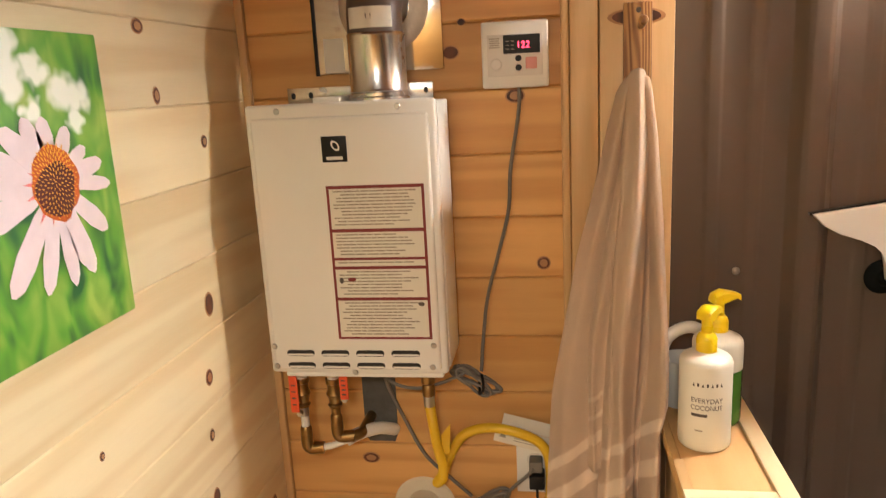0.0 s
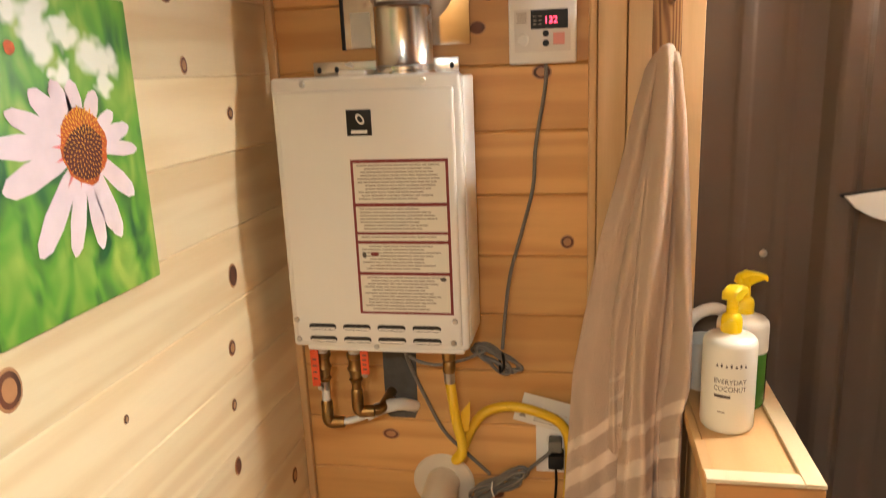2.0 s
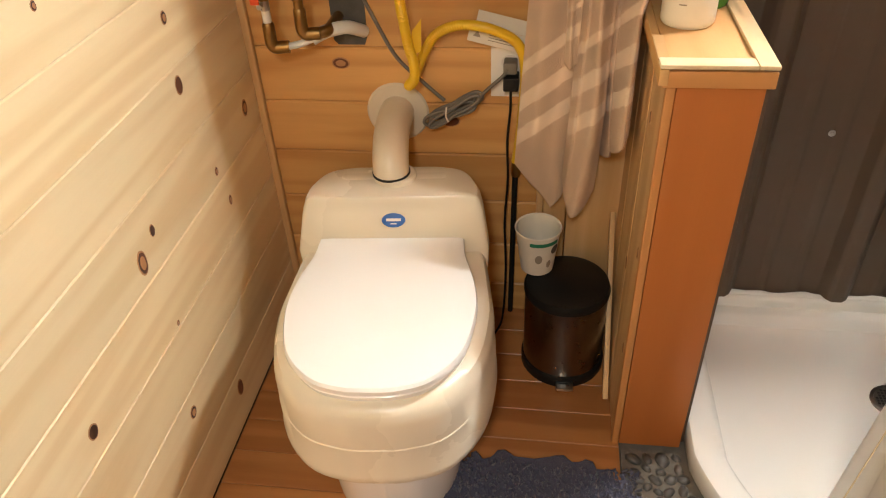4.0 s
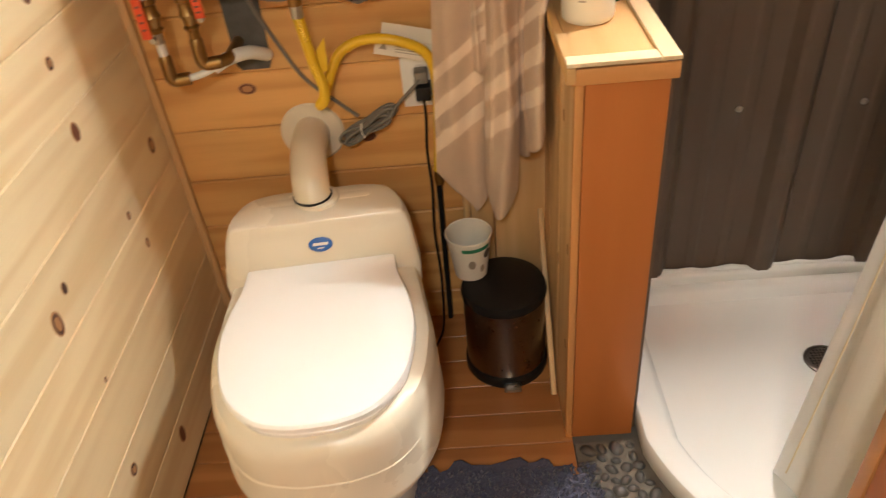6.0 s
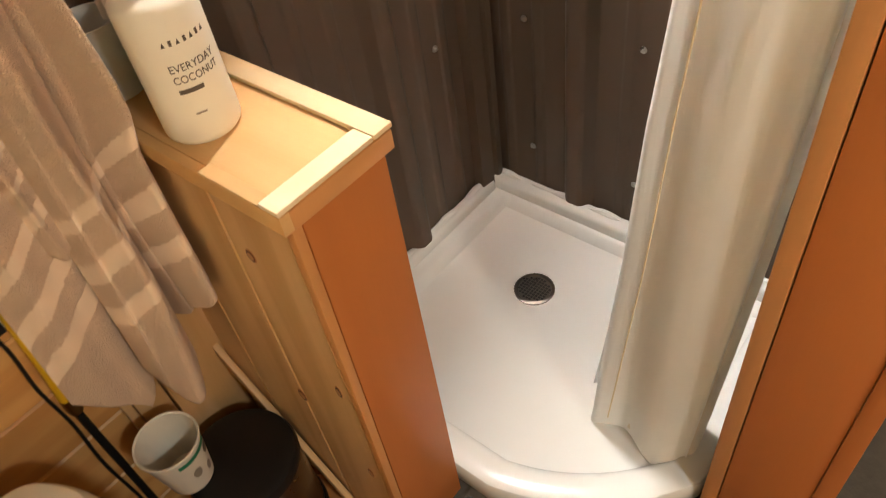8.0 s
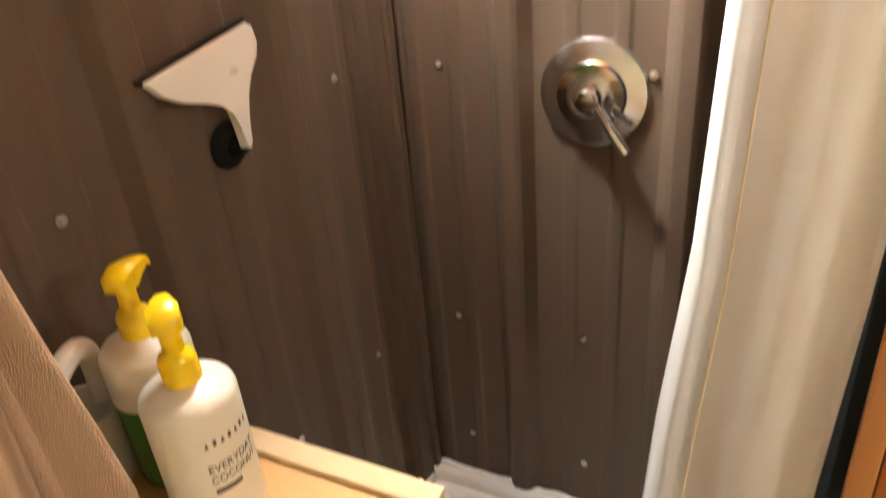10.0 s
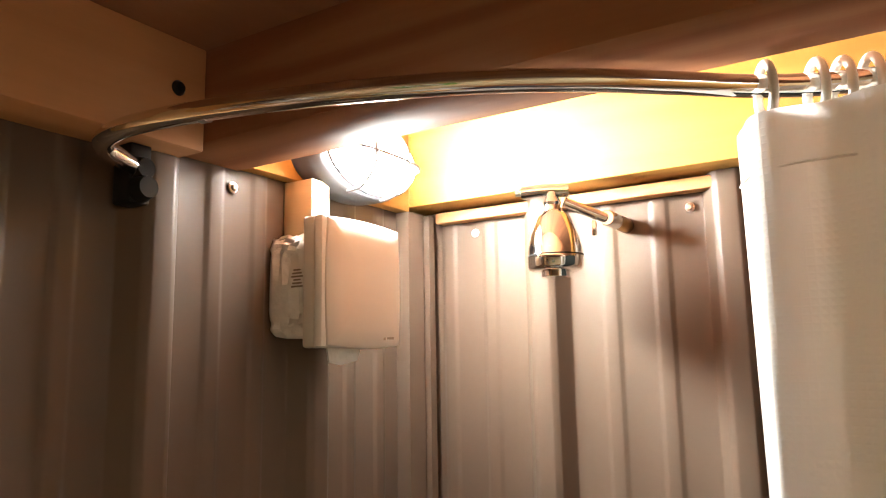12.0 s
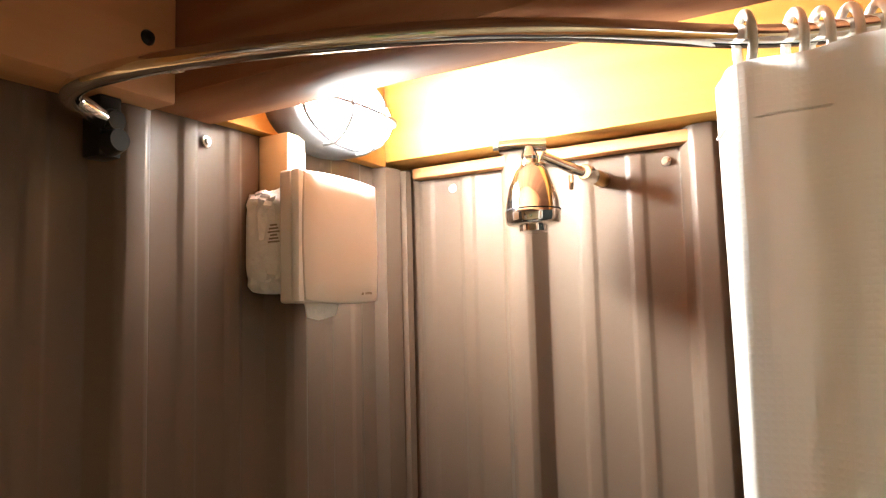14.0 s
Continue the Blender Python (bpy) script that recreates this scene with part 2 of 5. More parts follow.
PRINT_CORE = plain("print_cone_core", (0.10, 0.015, 0.01), 0.45, 0, 0.6, 160)
def flower_ground(name):
    """Printed ground of the canvas: out-of-focus greens with soft white lights."""
    m, t, b = material(name, 0.5)
    N, L = t.nodes, t.links
    tc = N.new("ShaderNodeTexCoord")
    mp = N.new("ShaderNodeMapping")
    mp.inputs["Scale"].default_value = (1, 1.5, 0.8)
    L.new(tc.outputs["Object"], mp.inputs["Vector"])
    nz = N.new("ShaderNodeTexNoise")
    nz.inputs["Scale"].default_value, nz.inputs["Detail"].default_value, nz.inputs["Distortion"].default_value = 17, 1.5, 0.6
    L.new(mp.outputs[0], nz.inputs["Vector"])
    ramp = N.new("ShaderNodeValToRGB")
    e = ramp.color_ramp.elements
    e[0].position, e[0].color = 0.30, (0.02, 0.13, 0.04, 1)
    e[1].position, e[1].color = 0.74, (0.38, 0.54, 0.10, 1)
    mid = e.new(0.48)
    mid.color = (0.13, 0.36, 0.04, 1)
    L.new(nz.outputs["Fac"], ramp.inputs[0])
    last = ramp.outputs[0]
    wob = N.new("ShaderNodeTexNoise")
    wob.inputs["Scale"].default_value, wob.inputs["Detail"].default_value = 38, 1.0
    L.new(tc.outputs["Object"], wob.inputs["Vector"])
    shift = N.new("ShaderNodeVectorMath")
    shift.operation = "MULTIPLY_ADD"
    shift.inputs[1].default_value = (0, 0.05, 0.05)
    L.new(wob.outputs["Color"], shift.inputs[0])
    back = N.new("ShaderNodeVectorMath")
    back.operation = "SUBTRACT"
    back.inputs[1].default_value = (0, 0.025, 0.025)
    L.new(tc.outputs["Object"], back.inputs[0])
    L.new(back.outputs[0], shift.inputs[2])
    for y, z, r in ((-0.775, 1.556, .022), (-0.735, 1.558, .024), (-0.697, 1.552, .026), (-0.690, 1.522, .029), (-0.650, 1.530, .020), (-0.607, 1.509, .032), (-0.580, 1.496, .026), (-0.592, 1.470, .017), (-0.663, 1.482, .016)):
        d = N.new("ShaderNodeVectorMath")
        d.operation = "DISTANCE"
        d.inputs[1].default_value = (0.030, y, z)
        L.new(shift.outputs[0], d.inputs[0])
        k = N.new("ShaderNodeMapRange")
        k.interpolation_type = "SMOOTHSTEP"
        k.inputs[1].default_value, k.inputs[2].default_value = r * 1.15, r * 0.5
        L.new(d.outputs["Value"], k.inputs[0])
        mx = N.new("ShaderNodeMix")
        mx.data_type = "RGBA"
        mx.inputs[7].default_value = (0.86, 0.88, 0.76, 1)
        L.new(k.outputs[0], mx.inputs[0])
        L.new(last, mx.inputs[6])
        last = mx.outputs[2]
    L.new(last, b.inputs["Base Color"])
    return m


PRINT_GROUND = flower_ground("print_ground")
LED = glow("led_digits", (1.0, 0.04, 0.10), 5.0)
LX, LZ = 1.420, 1.897      # middle of the shower's bulkhead lamp


def bulb_behind_lens(name, color, strength):
    """Frosted lens with the bulb behind its middle: bright heart, dimmer towards the rim."""
    m = glow(name, color, strength)
    t = m.node_tree
    N, L = t.nodes, t.links
    tc = N.new("ShaderNodeTexCoord")
    mp = N.new("ShaderNodeMapping")
    mp.inputs["Location"].default_value = (-LX, 0, -LZ / 0.52)
    mp.inputs["Scale"].default_value = (1, 0, 1 / 0.52)
    L.new(tc.outputs["Object"], mp.inputs["Vector"])
    ln = N.new("ShaderNodeVectorMath")
    ln.operation = "LENGTH"
    L.new(mp.outputs[0], ln.inputs[0])
    k = N.new("ShaderNodeMapRange")
    k.interpolation_type = "SMOOTHSTEP"
    k.inputs[1].default_value, k.inputs[2].default_value = 0.030, 0.098
    k.inputs[3].default_value, k.inputs[4].default_value = strength, strength * 0.42
    L.new(ln.outputs["Value"], k.inputs[0])
    L.new(k.outputs[0], N["Principled BSDF"].inputs["Emission Strength"])
    return m


LENS = bulb_behind_lens("lit_lens", (0.99, 0.98, 0.93), SHOWER_LAMP)
ROOM_GLOW = glow("lit_diffuser", (0.92, 0.95, 0.90), ROOM_LAMP)


# ---- mesh helpers ----
def obj(name, bm, mat, smooth=False, parent=None, label=""):
    me = bpy.data.meshes.new(name)
    bmesh.ops.recalc_face_normals(bm, faces=bm.faces[:])
    bm.to_mesh(me)
    bm.free()
    if smooth:
        for p in me.polygons:
            p.use_smooth = True
        me.set_sharp_from_angle(angle=radians(38))
    me.materials.append(mat)
    ob = new(name, me)
    if parent:
        ob.parent = parent
    if label:
        ob["label"] = label
    return ob


def part(name, bm, mat, parent, label="", smooth=True):
    return obj(name, bm, mat, smooth, parent, label)


def thing(name, label, category, group="", kind=""):
    e = new(name)
    e.empty_display_size = 0.05
    return tagged(e, label, category, group, kind)


def box(a, b, bevel=0.0, seg=2, bm=None):
    bm = bm or bmesh.new()
    r = bmesh.ops.create_cube(bm, size=1)
    vs = r["verts"]
    for v in vs:
        v.co = Vector([(a[i] + b[i]) / 2 + v.co[i] * (b[i] - a[i]) for i in range(3)])
    if bevel:
        es = list({e for v in vs for e in v.link_edges})
        bmesh.ops.bevel(bm, geom=es, offset=bevel, segments=seg, affect="EDGES", profile=0.5)
    return bm


def axis_turn(axis):
    return {"z": Matrix.Identity(4), "x": Matrix.Rotation(radians(90), 4, "Y"), "y": Matrix.Rotation(radians(-90), 4, "X")}[axis]


def lathe(profile, at, axis="z", n=32, sx=1.0, sy=1.0, bm=None, turn=None):
    """Turned body from (radius, height) pairs."""
    bm = bm or bmesh.new()
    m = Matrix.Translation(at) @ (turn if turn is not None else axis_turn(axis))
    rings = []
    for r, z in profile:
        if r < 1e-5:
            rings.append([bm.verts.new(m @ Vector((0, 0, z)))])
        else:
            rings.append([bm.verts.new(m @ Vector((r * sx * math.cos(2 * math.pi * i / n), r * sy * math.sin(2 * math.pi * i / n), z))) for i in range(n)])
    for p, q in zip(rings, rings[1:]):
        for i in range(n):
            j = (i + 1) % n
            f = [p[i % len(p)], p[j % len(p)], q[j % len(q)], q[i % len(q)]]
            f = list(dict.fromkeys(f))
            if len(f) > 2:
                bm.faces.new(f)
    return bm


def smooth_path(pts, per=8):
    """Catmull-Rom points through pts."""
    P = [Vector(p) for p in pts]
    P = [P[0] * 2 - P[1]] + P + [P[-1] * 2 - P[-2]]
    out = []
    for a, b, c, d in zip(P, P[1:], P[2:], P[3:]):
        for k in range(per):
            t = k / per
            out.append(0.5 * ((2 * b) + (c - a) * t + (2 * a - 5 * b + 4 * c - d) * t * t + (3 * b - a - 3 * c + d) * t ** 3))
    return out + [P[-2]]


def tube(pts, r, n=12, per=8, ribs=0.0, bm=None, curve=True):
    bm = bm or bmesh.new()
    path = smooth_path(pts, per) if curve else [Vector(p) for p in pts]
    up = Vector((0.3, 0.2, 1)).normalized()
    rings = []
    for i, p in enumerate(path):
        d = (path[min(i + 1, len(path) - 1)] - path[max(i - 1, 0)]).normalized()
        u = (up - d * up.dot(d))
        u = u.normalized() if u.length > 1e-4 else d.orthogonal().normalized()
        up = u
        w = d.cross(u)
        rr = r * (1 + (ribs if i % 2 else 0))
        rings.append([bm.verts.new(p + (u * math.cos(2 * math.pi * k / n) + w * math.sin(2 * math.pi * k / n)) * rr) for k in range(n)])
    for a, b in zip(rings, rings[1:]):
        for k in range(n):
            bm.faces.new((a[k], a[(k + 1) % n], b[(k + 1) % n], b[k]))
    bm.faces.new(rings[0][::-1])
    bm.faces.new(rings[-1])
    return bm


def prism(poly, m, depth, bm=None, bevel=0.0):
    """A flat outline of (u, v) points, given depth along its own z, laid by the matrix m."""
    bm = bm or bmesh.new()
    lo = [bm.verts.new(m @ Vector((u, v, 0))) for u, v in poly]
    hi = [bm.verts.new(m @ Vector((u, v, depth))) for u, v in poly]
    bm.faces.new(lo[::-1])
    top = bm.faces.new(hi)
    for i in range(len(poly)):
        j = (i + 1) % len(poly)
        bm.faces.new((lo[i], lo[j], hi[j], hi[i]))
    if bevel:
        bmesh.ops.bevel(bm, geom=list(top.edges), offset=bevel, segments=2, affect="EDGES", profile=0.5)
    return bm


def loft(rings, bm=None, cap0=True, cap1=True):
    bm = bm or bmesh.new()
    R = [[bm.verts.new(Vector(p)) for p in r] for r in rings]
    n = len(R[0])
    for a, b in zip(R, R[1:]):
        for k in range(n):
            bm.faces.new((a[k], a[(k + 1) % n], b[(k + 1) % n], b[k]))
    if cap0:
        bm.faces.new(R[0][::-1])
    if cap1:
        bm.faces.new(R[-1])
    return bm


def ellipse(a, b, n=24, du=0.0, dv=0.0):
    return [(du + a * math.cos(2 * math.pi * k / n), dv + b * math.sin(2 * math.pi * k / n)) for k in range(n)]


def slot(w, h, n=8):
    """Outline of a slot with round ends."""
    r = h / 2
    pts = []
    for k in range(n + 1):
        a = -math.pi / 2 + math.pi * k / n
        pts.append((w / 2 - r + r * math.cos(a), r * math.sin(a)))
    for k in range(n + 1):
        a = math.pi / 2 + math.pi * k / n
        pts.append((-w / 2 + r + r * math.cos(a), r * math.sin(a)))
    return pts


# frames of reference for flat work: u, v in the plane, depth towards the room
def on_back(x, y, z):      # facing -y, u to +x, v up
    return Matrix(((1, 0, 0, x), (0, 0, -1, y), (0, 1, 0, z), (0, 0, 0, 1)))


def on_left(x, y, z):      # facing +x, u to +y, v up
    return Matrix(((0, 0, 1, x), (1, 0, 0, y), (0, 1, 0, z), (0, 0, 0, 1)))


def on_right(x, y, z):     # facing -x, u to -y, v up
    return Matrix(((0, 0, -1, x), (-1, 0, 0, y), (0, 1, 0, z), (0, 0, 0, 1)))


def rect(w, h):
    return [(-w / 2, -h / 2), (w / 2, -h / 2), (w / 2, h / 2), (-w / 2, h / 2)]


def lettering(name, text, size, m, mat, parent, width=0.0):
    cu = bpy.data.curves.new(name, "FONT")
    cu.body, cu.size, cu.align_x, cu.align_y, cu.extrude = text, size, "CENTER", "CENTER", 0.0002
    tmp = new(name + "_shape", cu)
    me = bpy.data.meshes.new_from_object(tmp.evaluated_get(bpy.context.evaluated_depsgraph_get()))
    bpy.data.objects.remove(tmp)
    if width:
        xs = [v.co.x for v in me.vertices]
        k = width / (max(xs) - min(xs))
        for v in me.vertices:
            v.co.x *= k
    me.transform(m)
    me.materials.append(mat)
    ob = new(name, me)
    ob.parent = parent
    return ob


# ---- the structure ----
STEP, TOP_JOINT = 0.1265, 1.602


def solid(name, a, b, mat, label, category, bevel=0.0):
    ob = obj(name, box(a, b, bevel), mat, bevel > 0)
    return tagged(ob, label, category, kind="structure")


def shared(name, bm, mat, smooth=False):
    me = bpy.data.meshes.new(name)
    bmesh.ops.recalc_face_normals(bm, faces=bm.faces[:])
    bm.to_mesh(me)
    bm.free()
    if smooth:
        for p in me.polygons:
            p.use_smooth = True
        me.set_sharp_from_angle(angle=radians(38))
    me.materials.append(mat)
    return me


def place(name, me, at, parent, turn=None):
    ob = new(name, me)
    ob.parent = parent
    ob.matrix_basis = Matrix.Translation(at) @ (turn if turn is not None else Matrix.Identity(4))
    return ob


def vboard_profile(h, d, c=0.0035):
    """Cross-section of a board with chamfered face edges: depth d, height h."""
    return [(0, 0), (d - c, 0), (d, c), (d, h - c), (d - c, h), (0, h)]


floor = solid("floor", (-0.06, -2.66, -0.06), (1.75, 0.06, -0.012), GROUT, "subfloor under planks and pebble tile", "floor")
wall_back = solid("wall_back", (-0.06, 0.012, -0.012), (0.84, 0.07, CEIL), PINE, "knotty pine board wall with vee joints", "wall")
wall_left = solid("wall_left", (-0.07, -2.66, -0.012), (-0.012, 0.012, CEIL), PINE_Y_LIT, "knotty pine board wall, toned paler for the lamplight on it", "wall")
wall_shower = solid("wall_shower", (0.84, BACK + 0.004, -0.012), (1.75, 0.07, BAY), DARK, "framing behind the brown shower sheet", "wall")
wall_right = solid("wall_right", (RIGHT + 0.004, -2.66, -0.012), (1.75, BACK + 0.004, BAY), DARK, "framing behind the brown side sheet", "wall")
wall_front = solid("wall_front", (-0.012, -2.66, -0.012), (RIGHT + 0.004, -2.60, BAY), PINE, "plain pine wall that closes the room", "wall")
ceiling = tagged(obj("ceiling", box((1.1175, -2.66, BAY), (1.75, 0.07, CEIL + 0.12), bm=box((-0.07, -2.66, CEIL), (1.117, 0.07, CEIL + 0.12))), CEIL_WOOD), "dark stained board ceiling of a low room", "ceiling", kind="structure")

# corner trim, upright boards beside the shower, ledger, joist and top boards
trim_corner = solid("trim_corner", (0.0, -0.016, 0.0), (0.017, 0.0, CEIL), PINE_Z, "thin upright pine corner trim", "trim", 0.003)
trim_strip = solid("trim_strip", (0.634, -0.016, 0.0), (0.650, -0.0, CEIL), PINE_Z, "narrow upright pine strip", "trim", 0.004)
trim_board_inner = solid("trim_board_inner", (0.651, -0.020, 0.0), (0.703, 0.0, CEIL), PINE_Z, "upright pine trim board", "trim", 0.003)
trim_board_outer = solid("trim_board_outer", (0.705, -0.030, 0.0), (0.838, BACK, CEIL), PINE_Z, "wide upright pine end board with knots", "trim", 0.003)
ledger = solid("ledger", (0.84, -0.050, 1.838), (1.117, BACK, CEIL), FIR_X, "rough fir ledger board with a bolt", "beam", 0.003)
joist = solid("joist", (1.118, -2.6, 1.850), (1.232, BACK, BAY), FIR, "reddish brown ceiling joist over the shower edge", "beam", 0.004)
top_board_back = solid("top_board_back", (1.233, -0.004, 1.853), (1.606, BACK, BAY), FIR_GOLD, "yellow oiled fir board above the sheet metal", "trim", 0.002)
top_board_side = solid("top_board_side", (1.608, -2.60, 1.862), (RIGHT, BACK, BAY), FIR_GOLD, "deep yellow fir board above the side wall", "trim", 0.002)
trim_top_side = solid("trim_top_side", (1.664, -0.79, 1.838), (RIGHT, -0.02, 1.858), FIR_X, "thin pale strip at the sheet's head", "trim", 0.004)
bolt = obj("bolt_head", lathe([(0.0, 0.006), (0.006, 0.005), (0.009, 0.001), (0.009, 0.0)], (1.078, -0.050, 1.905), n=20, turn=Matrix.Rotation(radians(90), 4, "X")), BLACK, True, ledger)

# floor planks
plank = shared("floor_plank", box((0, 0, -0.012), (0.835, 0.084, 0.0), 0.0012, 1), FLOOR_WOOD)
for k in range(31):
    place("floor_plank", plank, (0.0, -0.0855 * (k + 1), 0), floor)

# wall boards
joints = [TOP_JOINT - STEP * k for k in range(-4, 14)]
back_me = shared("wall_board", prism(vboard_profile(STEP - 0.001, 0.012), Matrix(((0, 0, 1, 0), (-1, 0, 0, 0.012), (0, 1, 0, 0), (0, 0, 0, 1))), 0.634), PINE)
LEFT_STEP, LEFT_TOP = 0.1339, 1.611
left_me = shared("wall_board", prism(vboard_profile(LEFT_STEP - 0.0004, 0.012, 0.0022), Matrix(((1, 0, 0, -0.012), (0, 0, -1, 0), (0, 1, 0, 0), (0, 0, 0, 1))), 2.60), PINE_Y_LIT)
for z in joints:
    if z < -0.1 or z > CEIL:
        continue
    hgt = min(STEP, CEIL - z)
    board = place("wall_board", back_me, (0, 0, z), wall_back)
    board.scale.z = hgt / STEP
for z in [LEFT_TOP - LEFT_STEP * k for k in range(-2, 13)]:
    board = place("wall_board", left_me, (0, 0, z), wall_left)
    board.scale.z = min(LEFT_STEP, CEIL - z) / LEFT_STEP


def knot_mesh(a, b, m):
    """A knot as a barely proud lens: dark heart inside a brown ring."""
    bm = bmesh.new()
    rings = []
    for s, d in ((1.0, 0.0), (0.84, 0.0008), (0.55, 0.0012)):
        rings.append([bm.verts.new(m @ Vector((u * s * (1 + 0.10 * noise.noise((u * 90, v * 90, a * 900))), v * s, d))) for u, v in ellipse(a, b, 20)])
    for p, q in zip(rings, rings[1:]):
        for k in range(20):
            f = bm.faces.new((p[k], p[(k + 1) % 20], q[(k + 1) % 20], q[k]))
            f.material_index = 1 if p is rings[0] else 0
    f = bm.faces.new(rings[-1])
    f.material_index = random.choice((1, 1, 0))
    return bm


def knot(m, a, b, parent):
    a, b = a * 1.2, b * 1.2
    ob = obj("knot", knot_mesh(a, b, m), KNOT, True, parent)
    ob.data.materials.append(KNOT_RIM)


for y, z, a, b in ((-0.355, 1.669, .009, .011), (-0.373, 1.599, .014, .010), (-0.344, 1.495, .009, .012), (-0.204, 1.411, .010, .010), (-0.262, 1.124, .014, .019),
                   (-0.799, 1.146, .017, .022), (-0.295, 0.997, .011, .013), (-0.311, 0.892, .008, .010), (-0.612, 1.016, .005, .006), (-0.789, 1.405, .012, .014),
                   (-0.323, 0.775, .011, .015), (-0.588, 0.583, .012, .020), (-0.535, 0.611, .007, .010), (-0.273, 0.567, .006, .008), (-0.247, 0.482, .006, .010),
                   (-0.553, 0.416, .004, .005), (-0.083, 0.612, .012, .016), (-0.421, 0.097, .012, .018), (-0.602, 0.227, .010, .012), (-0.832, 0.456, .010, .012)):
    knot(on_left(0.0, y, z), a, b, wall_left)
for x, z, a, b in ((0.448, 1.602, .007, .006), (0.425, 1.547, .014, .011), (0.547, 1.460, .016, .012), (0.595, 1.126, .012, .012), (0.203, 0.681, .017, .011), (0.437, 0.549, .018, .013), (0.30, 1.00, .012, .010)):
    knot(on_back(x, 0.0, z), a, b, wall_back)
knot(on_back(0.770, -0.030, 1.590), 0.042, 0.013, trim_board_outer)
for z in (1.40, 1.345, 1.16):
    knot(on_right(0.838, -0.012, z) @ Matrix.Rotation(math.pi, 4, "Y"), 0.012, 0.008, trim_board_outer)


# ---- ribbed sheet metal ----
def rib_profile(start, end, centres, rise, minor=0.0035):
    """(along, out) points of a ribbed sheet: high ribs at the centres, two low ribs between each pair."""
    pts = [(start, 0.0)]
    cs = sorted(centres)
    gap = cs[1] - cs[0]
    lows = []
    for c in [cs[0] - gap] + cs + [cs[-1] + gap]:
        lows += [c + gap * 0.36, c + gap * 0.64]
    feats = [(c, 1) for c in cs] + [(c, 0) for c in lows]
    for c, big in sorted(feats):
        shape = ((-0.040, 0), (-0.023, rise - 0.006), (-0.013, rise), (0.013, rise), (0.023, rise - 0.006), (0.040, 0)) if big else ((-0.016, 0), (-0.009, minor), (0.009, minor), (0.016, 0))
        if c + shape[0][0] > pts[-1][0] and c + shape[-1][0] < end:
            pts += [(c + a, o) for a, o in shape]
    return pts + [(end, 0.0)]


def ribbed(name, profile, to_world, z0, z1, label):
    bm = bmesh.new()
    rows = []
    for z in (z0, z1):
        rows.append(([bm.verts.new(to_world(a, o, z)) for a, o in profile], [bm.verts.new(to_world(a, o - 0.003, z)) for a, o in profile]))
    (f0, b0), (f1, b1) = rows
    for i in range(len(profile) - 1):
        bm.faces.new((f0[i], f0[i + 1], f1[i + 1], f1[i]))
        bm.faces.new((b0[i], b1[i], b1[i + 1], b0[i + 1]))
        bm.faces.new((f0[i], b0[i], b0[i + 1], f0[i + 1]))
        bm.faces.new((f1[i], f1[i + 1], b1[i + 1], b1[i]))
    es = [e for e in bm.edges if abs(e.verts[0].co.z - e.verts[1].co.z) > 0.5]
    bmesh.ops.bevel(bm, geom=es, offset=0.0022, segments=2, affect="EDGES", profile=0.5)
    ob = obj(name, bm, METAL, True)
    return tagged(ob, label, "wall panel", kind="structure")


back_sheet = ribbed("wall_sheet_back", rib_profile(0.84, 1.655, (0.820, 1.095, 1.370), 0.031), lambda a, o, z: Vector((a, BACK - o, z)), 0.075, 1.853, "brown ribbed sheet metal on the shower's back wall")
side_sheet = ribbed("wall_sheet_side", rib_profile(-0.04, 0.80, (0.228, 0.528), 0.031), lambda a, o, z: Vector((RIGHT - o, -a, z)), 0.075, 1.862, "brown ribbed sheet metal on the shower's side wall")
corner_bm = prism([(1.598, 0.0), (1.600, 0.026), (1.640, 0.030), (1.643, 0.022), (1.650, 0.022), (1.653, 0.034), (1.668, 0.036), (1.672, -0.01)],
                  Matrix(((1, 0, 0, 0), (0, -1, 0, BACK), (0, 0, 1, 0.075), (0, 0, 0, 1))), 1.853 - 0.075)
trim_metal = tagged(obj("trim_metal_corner", corner_bm, METAL), "brown folded metal trim in the shower corner", "trim", kind="structure")


def sheet_screw(at, turn, parent):
    ob = obj("screw", lathe([(0.0, 0.006), (0.0035, 0.006), (0.0045, 0.0048), (0.0045, 0.002), (0.0075, 0.0015), (0.0078, 0.0)], at, n=12, turn=turn), STEEL, True, parent)
    return ob


TO_ROOM_Y = Matrix.Rotation(radians(90), 4, "X")     # lathe axis towards -y
TO_ROOM_X = Matrix.Rotation(radians(-90), 4, "Y")    # lathe axis towards -x
for x, z in ((1.222, 1.826), (1.512, 1.101), (1.518, 0.525), (0.97, 1.10), (1.25, 0.53)):
    sheet_screw((x, BACK - 0.002, z), TO_ROOM_Y, back_sheet)
for y, z in ((-0.091, 1.817), (-0.468, 1.817), (-0.089, 1.081), (-0.471, 1.080), (-0.088, 0.535), (-0.363, 0.540), (-0.37, 0.20), (-0.10, 0.20)):
    sheet_screw((RIGHT - 0.002, y, z), TO_ROOM_X, side_sheet)

